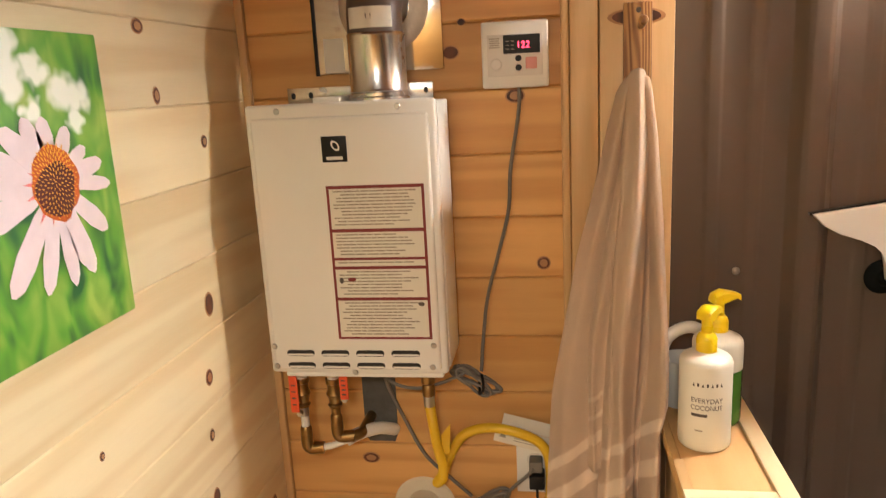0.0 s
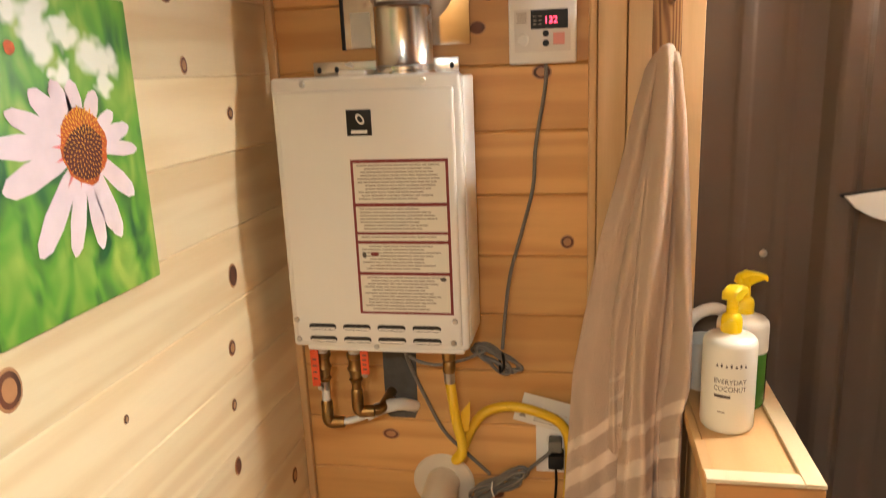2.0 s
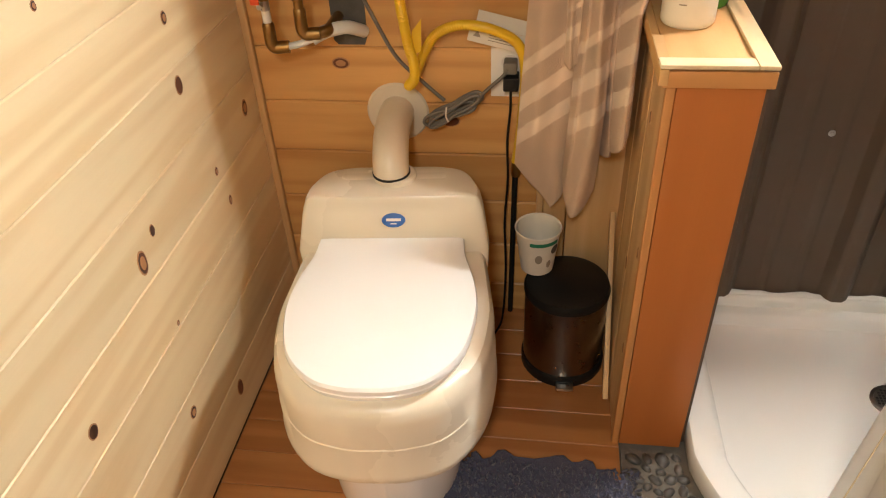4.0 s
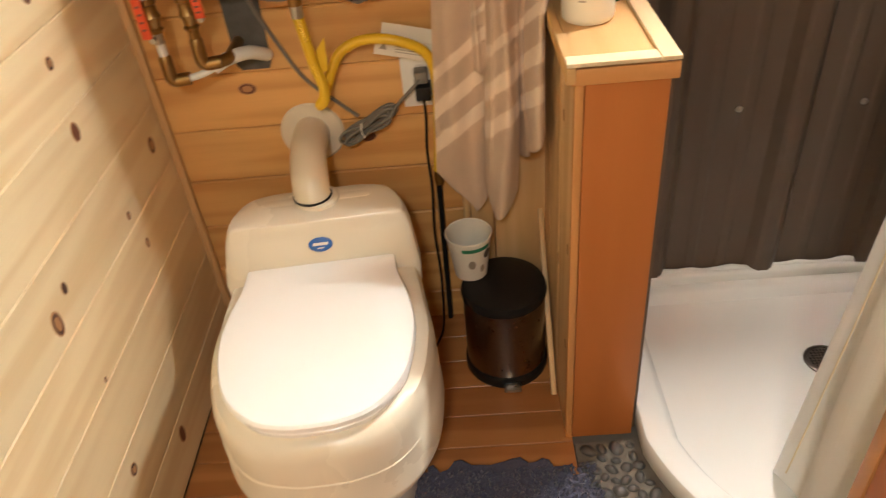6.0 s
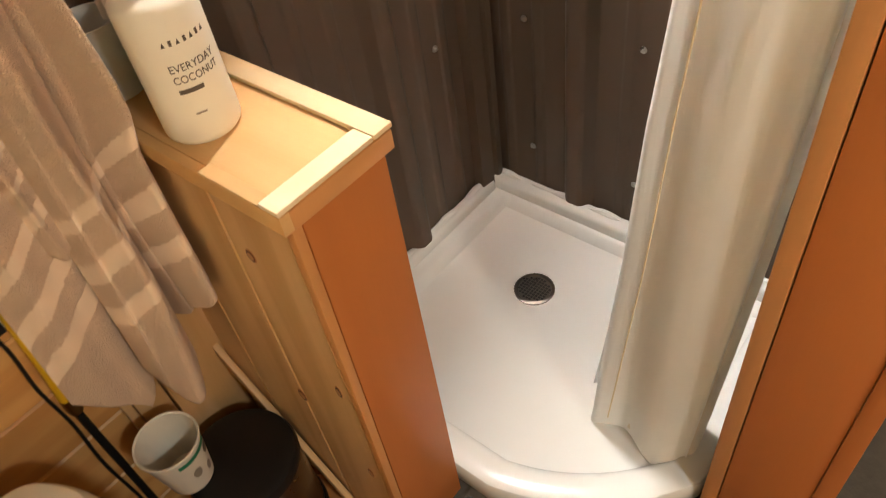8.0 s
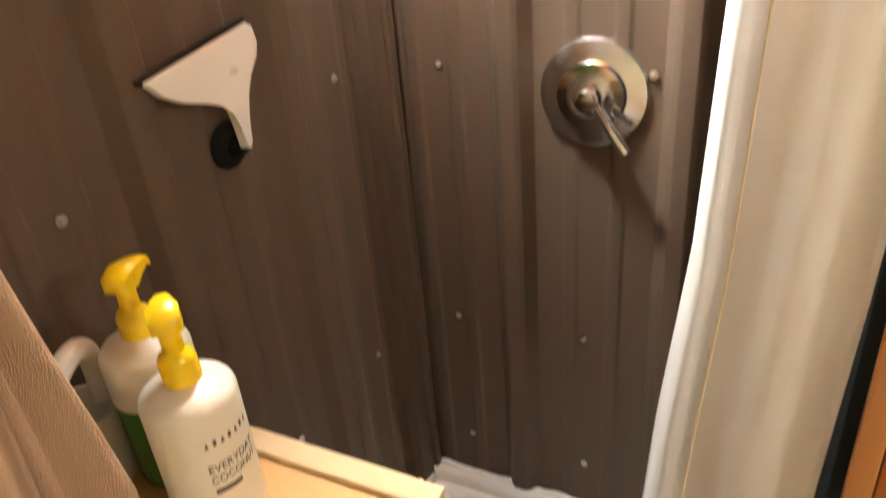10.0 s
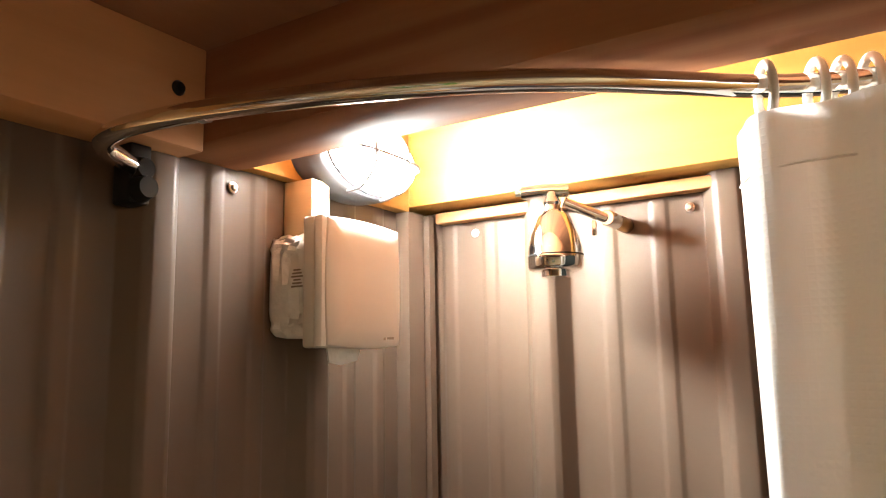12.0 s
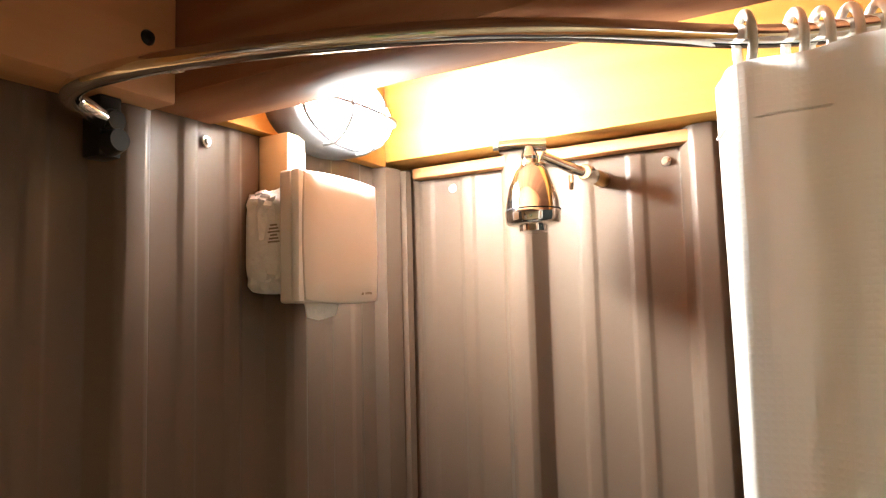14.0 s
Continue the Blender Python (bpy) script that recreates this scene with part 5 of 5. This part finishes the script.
part("handle", tube([(0.823, -0.088, 0.940), (0.816, -0.098, 0.975), (0.823, -0.102, 1.003), (0.846, -0.094, 1.018), (0.876, -0.078, 1.016), (0.894, -0.066, 0.994), (0.892, -0.068, 0.940)], 0.0115, 14, 6), PLASTIC, jug, "white loop handle")

# ---- canvas print on the left wall ----
print_ = thing("canvas_print", "canvas print of a pink coneflower on blurred green", "picture")
CX, CY0, CY1, CZ0, CZ1 = 0.026, -0.824, -0.522, 1.200, 1.577
part("canvas", box((0.0005, CY0, CZ0), (CX, CY1, CZ1), 0.003), PRINT_GROUND, print_, "blurred green ground")
part("dark_side", box((0.003, CY0 - 0.0012, CZ0 + 0.002), (CX - 0.002, CY0 - 0.0001, CZ1 - 0.002)), PRINT_DARK, print_, "dark green wrapped side", False)


def printed(name, poly, y, z, mat, lift, turn=0.0, label=""):
    part(name, prism(poly, on_left(CX + 0.0002 * lift, y, z) @ Matrix.Rotation(turn, 4, "Z"), 0.0002), mat, print_, label, False)


def blob(a, b, seed):
    return [(u * (1 + 0.22 * noise.noise((u * 40 + seed, v * 40, seed))), v * (1 + 0.22 * noise.noise((u * 40, v * 40 + seed, 3)))) for u, v in ellipse(a, b, 26)]


printed("bud_blur", blob(0.008, 0.008, 9), -0.741, 1.513, PRINT_CONE, 5)
FY, FZ = -0.648, 1.398
for y, z, w in ((-0.794, 1.412, .015), (-0.786, 1.363, .017), (-0.749, 1.283, .017), (-0.692, 1.270, .014), (-0.640, 1.268, .013), (-0.618, 1.288, .009), (-0.600, 1.275, .015), (-0.560, 1.325, .014),
                (-0.540, 1.384, .010), (-0.552, 1.415, .012), (-0.582, 1.436, .011), (-0.612, 1.464, .013), (-0.655, 1.478, .014), (-0.688, 1.478, .014), (-0.725, 1.468, .015), (-0.765, 1.446, .013)):
    dy, dz = y - FY, z - FZ
    ln, ang = math.hypot(dy, dz), math.atan2(dz, dy)
    petal = [(0.012, -w * 0.25), (ln * 0.35, -w * 0.8), (ln * 0.7, -w), (ln * 0.92, -w * 0.7), (ln, -w * 0.12), (ln * 0.985, w * 0.25), (ln * 0.9, w * 0.78), (ln * 0.7, w), (ln * 0.35, w * 0.8), (0.012, w * 0.25)]
    printed("petal", petal, FY, FZ, PRINT_PETAL, 6 + 0.2 * (w * 1000 % 4), ang)
    printed("petal_root", [(0.01, -w * 0.3), (ln * 0.30, -w * 0.12), (ln * 0.38, 0), (ln * 0.30, w * 0.12), (0.01, w * 0.3)], FY, FZ, PRINT_ROOT, 7.2, ang)
printed("cone", blob(0.043, 0.047, 2), FY, FZ + 0.002, PRINT_CONE, 9)
printed("cone_core", blob(0.035, 0.033, 6), FY + 0.001, FZ - 0.008, PRINT_CORE, 10)
spikes = bmesh.new()
for k in range(170):
    a, r = k * 2.39996, math.sqrt(k / 170)
    y, z = FY + 0.041 * r * math.cos(a), FZ + 0.002 + 0.045 * r * math.sin(a)
    prism(ellipse(0.0007 + 0.0007 * max(0, math.sin(a)) * r, 0.0020 + 0.0022 * max(0, math.sin(a)) * r, 6), on_left(CX + 0.0022, y, z) @ Matrix.Rotation(a - 1.57, 4, "Z"), 0.0002, spikes)
tagged(part("cone_texture", spikes, plain("print_orange", (0.95, 0.40, 0.04), 0.45, var=0.3, scale=200), print_, smooth=False), kind="stuff")

# ---- shower fittings ----
lamp = thing("bulkhead_lamp", "oval caged bulkhead lamp, lit, above the fan", "wall lamp")
part("housing", lathe([(0.0, 0.0), (0.116, 0.0), (0.119, 0.006), (0.119, 0.034), (0.110, 0.046), (0.1015, 0.052), (0.0985, 0.0525), (0.0985, 0.049), (0.0, 0.049)], (LX, -0.0042, LZ), n=48, sy=0.52, turn=TO_ROOM_Y), LAMP_GREY, lamp, "dark grey housing")
part("lens", lathe([(0.098, 0.050), (0.098, 0.065), (0.093, 0.076), (0.074, 0.085), (0.040, 0.091), (0.0, 0.092)], (LX, -0.0042, LZ), n=40, sy=0.51, turn=TO_ROOM_Y), LENS, lamp, "glowing frosted lens")
for dx, half in ((-0.040, 0.055), (0.040, 0.055)):
    part("cage_bar", tube([(LX + dx, -0.050, LZ + half), (LX + dx, -0.078, LZ + half * 0.9), (LX + dx, -0.101, LZ + half * 0.4), (LX + dx, -0.103, LZ), (LX + dx, -0.101, LZ - half * 0.4), (LX + dx, -0.078, LZ - half * 0.9), (LX + dx, -0.050, LZ - half)], 0.0030, 8, 6), LAMP_GREY, lamp)
part("cage_bar", tube([(LX - 0.108, -0.048, LZ), (LX - 0.103, -0.078, LZ), (LX - 0.070, -0.098, LZ), (LX, -0.104, LZ), (LX + 0.070, -0.098, LZ), (LX + 0.103, -0.078, LZ), (LX + 0.108, -0.048, LZ)], 0.0030, 8, 6), LAMP_GREY, lamp)
part("cage_ring", tube([(LX + 0.1035 * math.cos(a), -0.0655, LZ + 0.0545 * math.sin(a)) for a in [2 * math.pi * k / 36 for k in range(37)]], 0.0030, 8, 2), LAMP_GREY, lamp)

fan = thing("extractor_fan", "square white bathroom fan with a foil duct behind", "fan")
sleeve = []
for k in range(9):
    y = BACK - 0.004 - (0.072 * k / 8)
    w = 0.049 + 0.003 * (k % 2)
    pts = []
    for i in range(40):
        a = 2 * math.pi * i / 40
        c, q = math.cos(a), math.sin(a)
        pts.append((1.340 + w * math.copysign(abs(c) ** 0.35, c) * (1 + 0.20 * noise.noise((q * 7, k * 0.9, 2))), y, 1.698 + 0.071 * math.copysign(abs(q) ** 0.35, q) * (1 + 0.10 * noise.noise((c * 6, k * 0.9, 7)))))
    sleeve.append(pts)
part("duct_sleeve", loft(sleeve), SILVER_FOIL, fan, "crinkled silver foil sleeve")
sl = bmesh.new()
for k in range(6):
    prism(rect(0.020 - 0.004 * (k % 3), 0.0022), on_right(1.2865, -0.040, 1.694 + 0.0045 * k), 0.0012, sl)
part("sleeve_label", sl, INK_SOFT, fan, smooth=False)
part("backing_block", box((1.318, -0.036, 1.768), (1.356, BACK - 0.002, 1.8515), 0.002), PINE_EDGE, fan, "pale wood block")
FC = 1.363      # middle of the fan's cover


def pillow(half_w, half_h, s, y, bulge):
    """Outline of a square cover whose sides bow outwards a little."""
    pts = []
    for k in range(64):
        side, u = divmod(k, 16)
        u = -1 + u / 8
        out = 1 + bulge * (1 - u * u)
        q = ((out, u), (-u, out), (-out, -u), (u, -out))[side]
        pts.append((FC + half_w * s * q[0], y, 1.699 + half_h * s * q[1]))
    return pts


part("frame", box((1.278, -0.079, 1.611), (1.441, -0.056, 1.787), 0.005, 3), FAN_WHITE, fan)
part("edge_strip", box((1.275, -0.094, 1.612), (1.287, -0.080, 1.786), 0.003, 2), LID_WHITE, fan, "bright white edge strip")
part("cover", loft([pillow(0.079, 0.085, s, y, 0.05) for y, s in ((-0.0805, 0.985), (-0.083, 1.0), (-0.093, 0.998), (-0.0965, 0.985), (-0.099, 0.94), (-0.102, 0.7), (-0.103, 0.3))]), FAN_WHITE, fan, "smooth bowed cover")
bm = prism(rect(0.016, 0.0035), on_back(1.416, -0.0995, 1.625), 0.0008)
prism(rect(0.005, 0.006), on_back(1.402, -0.0995, 1.625), 0.0008, bm)
part("maker_bar", bm, INK_SOFT, fan, smooth=False)
part("foil_tail", prism([(0, 0), (0.075, 0.0), (0.066, -0.020), (0.03, -0.026), (0.006, -0.022)], on_back(1.315, -0.066, 1.614), 0.002), SILVER_FOIL, fan, "torn strip of foil", False)

head = thing("shower_fixture", "chrome shower head on a jointed arm", "shower head")
part("wall_stub", lathe([(0.0, 0.0), (0.012, 0.0), (0.012, 0.030), (0.010, 0.034), (0.010, 0.046), (0, 0.046)], (RIGHT, -0.366, 1.800), n=18, turn=TO_ROOM_X), BRASS, head, "copper stub-out")
part("coupling", lathe([(0.0, 0.0), (0.0125, 0.0), (0.0125, 0.034), (0.0105, 0.038), (0, 0.038)], (RIGHT - 0.046, -0.364, 1.800), n=20, turn=TO_ROOM_X), CHROME, head)
part("arm", tube([(RIGHT - 0.080, -0.362, 1.800), (1.600, -0.345, 1.808), (1.575, -0.310, 1.826)], 0.0080, 16, 6), CHROME, head)
part("arm_pivot", tube([(1.572, -0.320, 1.842), (1.562, -0.285, 1.844), (1.556, -0.250, 1.844)], 0.0105, 18, 4), CHROME, head)
part("pivot_screw", tube([(1.556, -0.250, 1.844), (1.554, -0.240, 1.844)], 0.005, 12, 3), STEEL, head)
part("thumb_lever", box((1.590, -0.352, 1.772), (1.598, -0.345, 1.796), 0.002), CHROME, head)
part("ball_joint", lathe([(0.0, 0.0), (0.012, 0.0), (0.014, 0.006), (0.012, 0.012), (0.014, 0.018), (0.010, 0.026), (0.008, 0.034), (0, 0.034)], (1.562, -0.296, 1.806), n=24), CHROME, head)
part("bulb", lathe([(0.0, 0.004), (0.014, 0.004), (0.018, 0.0), (0.024, -0.006), (0.034, -0.030), (0.040, -0.055), (0.0405, -0.064), (0.0412, -0.066), (0.0412, -0.082), (0.0385, -0.086), (0.034, -0.088), (0.022, -0.089), (0.022, -0.097), (0.012, -0.099), (0.0, -0.099)], (1.562, -0.298, 1.808), n=44), CHROME, head, "polished bulb head")
part("spray_ring", lathe([(0.0395, -0.0640), (0.0417, -0.0645), (0.0417, -0.0662), (0.0395, -0.067)], (1.562, -0.298, 1.808), n=44), BLACK, head)

valve = thing("shower_valve", "round chrome shower valve with a lever", "valve")
VC = (RIGHT - 0.001, -0.374, 1.045)
part("escutcheon", lathe([(0.0, 0.012), (0.045, 0.016), (0.066, 0.014), (0.090, 0.008), (0.094, 0.0), (0.0, 0.0)], VC, n=48, turn=TO_ROOM_X), SATIN, valve, "round chrome plate")
part("inner_ring", lathe([(0.036, 0.012), (0.040, 0.024), (0.056, 0.024), (0.060, 0.012)], VC, n=40, turn=TO_ROOM_X), CHROME, valve)
part("hub", lathe([(0.0, 0.056), (0.016, 0.055), (0.021, 0.048), (0.023, 0.014), (0.0, 0.014)], VC, n=28, turn=TO_ROOM_X), CHROME, valve)
part("lever", tube([(RIGHT - 0.044, -0.392, 1.035), (RIGHT - 0.056, -0.420, 1.000), (RIGHT - 0.062, -0.446, 0.968)], 0.0095, 16, 6), CHROME, valve, "chrome lever handle")

squeegee = thing("squeegee", "white hand squeegee hung on the ribbed metal wall", "squeegee")
sq = [(1.091, 1.219), (1.275, 1.246), (1.284, 1.240), (1.289, 1.218), (1.283, 1.200), (1.262, 1.180), (1.247, 1.160), (1.243, 1.130), (1.242, 1.096), (1.236, 1.088), (1.228, 1.090), (1.224, 1.118), (1.218, 1.146), (1.204, 1.160), (1.178, 1.168), (1.140, 1.180), (1.112, 1.196)]
part("handle", prism(sq, on_back(0, -0.016, 0), 0.014, bevel=0.004), LID_WHITE, squeegee)
part("blade", prism([(1.086, 1.221), (1.088, 1.216), (1.277, 1.244), (1.276, 1.251)], on_back(0, -0.014, 0), 0.010), BLACK, squeegee, "black rubber blade", False)
part("hang_hole", prism(ellipse(0.008, 0.005, 14), on_back(1.232, -0.0301, 1.194), 0.0006), PAPER, squeegee, smooth=False)
sq_hook = tagged(obj("suction_hook", lathe([(0.0, 0.030), (0.010, 0.029), (0.014, 0.022), (0.016, 0.014), (0.031, 0.006), (0.034, 0.0), (0.0, 0.0)], (1.238, BACK - 0.004, 1.086), n=28, turn=TO_ROOM_Y), NEAR_BLACK, True), "black rubber suction hook on the metal", "hook")

# ---- curtain rod and curtain ----
rod = thing("curtain_rod", "curved polished steel shower rod on black brackets", "curtain rod")
ROD = [(1.055, -0.016, 1.809), (1.024, -0.030, 1.813), (0.995, -0.043, 1.817), (0.986, -0.066, 1.823), (0.990, -0.105, 1.828), (1.006, -0.185, 1.830), (1.037, -0.300, 1.830), (1.084, -0.418, 1.830), (1.136, -0.505, 1.830), (1.192, -0.575, 1.830),
       (1.242, -0.635, 1.830), (1.276, -0.700, 1.830), (1.292, -0.787, 1.830)]
part("pole", tube(ROD, 0.0105, 20, 8), CHROME, rod)
part("joint_ring", tube([(1.0065, -0.178, 1.830), (1.0082, -0.186, 1.830)], 0.0112, 20, 2), STEEL, rod)
brk = part("bracket", box((1.042, -0.020, 1.770), (1.070, 0.012, 1.840), 0.004), BLACK, rod, "black wall bracket")
part("bracket_boss", lathe([(0, 0.016), (0.012, 0.016), (0.016, 0.0), (0, 0)], (1.056, -0.020, 1.787), n=20, turn=TO_ROOM_Y), BLACK, rod)
part("end_cap", lathe([(0, 0.012), (0.011, 0.012), (0.014, 0.004), (0.014, 0.0), (0, 0)], (1.055, -0.020, 1.809), n=20, turn=TO_ROOM_Y), BLACK, rod)
part("bracket", box((1.270, -0.7895, 1.795), (1.314, -0.778, 1.860), 0.004), BLACK, rod, "black wall bracket")

curtain = thing("shower_curtain", "white waffle shower curtain with a cream liner, drawn aside", "shower curtain")


def curtain_sheet(name, plan, z0, z1, lean, mat, parent, wave, label="", nu=120, nv=60):
    bm = bmesh.new()
    pts = smooth_path([(x, y, 0) for x, y in plan], 16)
    ln = len(pts) - 1
    grid = []
    for j in range(nv + 1):
        v = j / nv
        z = z0 + (z1 - z0) * v
        row = []
        for i in range(nu + 1):
            u = i / nu
            p = pts[min(ln, int(u * ln))].lerp(pts[min(ln, int(u * ln) + 1)], u * ln - int(u * ln))
            k = (1 - u) ** 1.5
            dy = lerp_table(-z, lean) * k
            dx = wave * (0.4 + 1.15 * v) * (math.sin(u * 23 + 1.5 * math.sin(v * 3)) + 0.5 * noise.noise((u * 13, v * 1.5, 4))) + 0.006 * noise.noise((u * 6, v * 3, 1))
            row.append(bm.verts.new((p.x + dx, p.y + dy + 0.045 * v * v * u, z + 0.006 * math.sin(u * 31) * v * v)))
        grid.append(row)
    for j in range(nv):
        for i in range(nu):
            bm.faces.new((grid[j][i], grid[j][i + 1], grid[j + 1][i + 1], grid[j + 1][i]))
    hem = [grid[j][int(nu * 0.27)].co + Vector((-0.0015, -0.0015, 0)) for j in range(nv // 4, nv + 1, 2)]
    part(name, bm, mat, parent, label)
    return hem


LEAN = ((-1.80, 0.0), (-1.30, -0.003), (-1.0, 0.008), (-0.75, 0.032), (-0.5, 0.048), (-0.03, 0.095))
FALL = ((1.282, -0.608), (1.255, -0.617), (1.228, -0.632), (1.214, -0.664), (1.214, -0.704), (1.204, -0.744), (1.202, -0.776), (1.245, -0.784), (1.284, -0.760), (1.302, -0.730), (1.318, -0.738))
hem_line = curtain_sheet("fabric", FALL, 1.798, 0.036, LEAN, CURTAIN, curtain, 0.011, nu=240)
part("hem_seam", tube(hem_line, 0.0014, 6, curve=False), YELLOWED, curtain, "yellowed stitched hem")
part("header_seam", tube([(x - 0.002, y, 1.748) for x, y in FALL], 0.0012, 6, 6), CURTAIN, curtain)
curtain_sheet("liner", [(x + 0.022, y - 0.006 * (i > 3)) for i, (x, y) in enumerate(FALL[3:9])], 1.796, 0.050, LEAN, LINER, curtain, 0.004, "cream water-stained liner")
for k, (x, y) in enumerate(((1.246, -0.641), (1.266, -0.680), (1.276, -0.700), (1.281, -0.722), (1.286, -0.744), (1.289, -0.764))):
    a = math.atan2(-0.065, 0.035)
    pts = []
    for i in range(23):
        th = radians(-70 + 320 * i / 22)
        pts.append((x + 0.019 * math.cos(th) * math.sin(a) * -1, y + 0.019 * math.cos(th) * math.cos(a), 1.824 + 0.026 * math.sin(th)))
    part("hook_ring", tube(pts, 0.0042, 10, 3), PLASTIC, curtain, "white plastic ring")

# ---- beyond the partition ----
bag = thing("hanging_bag", "crumpled brown paper bag hung beyond the partition", "bag")
rings = []
for j in range(14):
    v = j / 13
    z = 1.05 - 0.62 * v
    w, d = 0.075 + 0.055 * v - 0.09 * max(0, v - 0.75), 0.03 + 0.05 * v - 0.06 * max(0, v - 0.75)
    rings.append([(1.27 + w * math.cos(a) * (1 + 0.16 * noise.noise((a * 2, v * 5, 1))), -1.075 + d * math.sin(a) * (1 + 0.3 * noise.noise((a * 2, v * 6, 5))), z) for a in [2 * math.pi * k / 30 for k in range(30)]])
part("sack", loft(rings), BAG, bag)
part("loop", tube([(1.24, -1.065, 1.045), (1.25, -1.02, 1.13), (1.27, -0.972, 1.165), (1.29, -1.02, 1.13), (1.30, -1.065, 1.045)], 0.003, 8, 6), BAG, bag)
bag_hook = tagged(obj("bag_hook", tube([(1.27, -0.9625, 1.18), (1.27, -0.975, 1.165), (1.27, -0.985, 1.17), (1.27, -0.99, 1.185)], 0.004, 8, 5), STEEL, True), "small steel hook on the partition", "hook")

# ---- ceiling lamp of the room, behind the walker ----
room_lamp = thing("ceiling_lamp", "round lit ceiling lamp of the small room", "ceiling lamp")
part("rim", lathe([(0.0, 0.0), (0.125, 0.0), (0.125, -0.022), (0.115, -0.024), (0.112, -0.016), (0.0, -0.016)], (0.55, -2.12, CEIL - 0.0002), n=36), PLASTIC, room_lamp)
part("diffuser", lathe([(0.111, -0.0165), (0.105, -0.032), (0.07, -0.042), (0.0, -0.046)], (0.55, -2.12, CEIL - 0.0002), n=36), ROOM_GLOW, room_lamp)

# ---- pebble tile ----
pebbles = []
random.seed(11)
tries = 0
while len(pebbles) < 290 and tries < 60000:
    tries += 1
    x, y = random.uniform(0.845, 1.28), random.uniform(-1.06, -0.445)
    a = random.uniform(0.011, 0.020)
    if math.hypot(x - PAN_C[0], y - PAN_C[1]) < PAN_R + a + 0.002 or (x > 1.165 and y > -0.98):
        continue
    if all(math.hypot(x - u, y - v) > (a + b) * 0.80 for u, v, b in pebbles):
        pebbles.append((x, y, a))
stone = []
for k in range(6):
    prof = [(0.0, 0.62), (0.45, 0.58), (0.8, 0.36), (1.0, 0.0), (0.9, -0.2)]
    bm = lathe(prof, (0, 0, 0), n=12, sx=1.0, sy=random.uniform(0.62, 0.85))
    for v in bm.verts:
        v.co += Vector((1, 1, 0.3)) * 0.10 * noise.noise(v.co * 1.7 + Vector((k * 9, 0, 0)))
    stone.append(shared("pebble", bm, PEBBLE, True))
tile = tagged(obj("pebble_tile", box((0.838, -2.6, -0.0119), (RIGHT, -0.432, -0.002)), GROUT), "dark polished pebble tile in brown grout", "floor tile", kind="structure")
for k, (x, y, a) in enumerate(pebbles):
    ob = place("pebble", stone[k % 6], (x, y, -0.001), tile, Matrix.Rotation(random.uniform(0, 6.28), 4, "Z"))
    ob.scale = (a, a, a * 0.75)
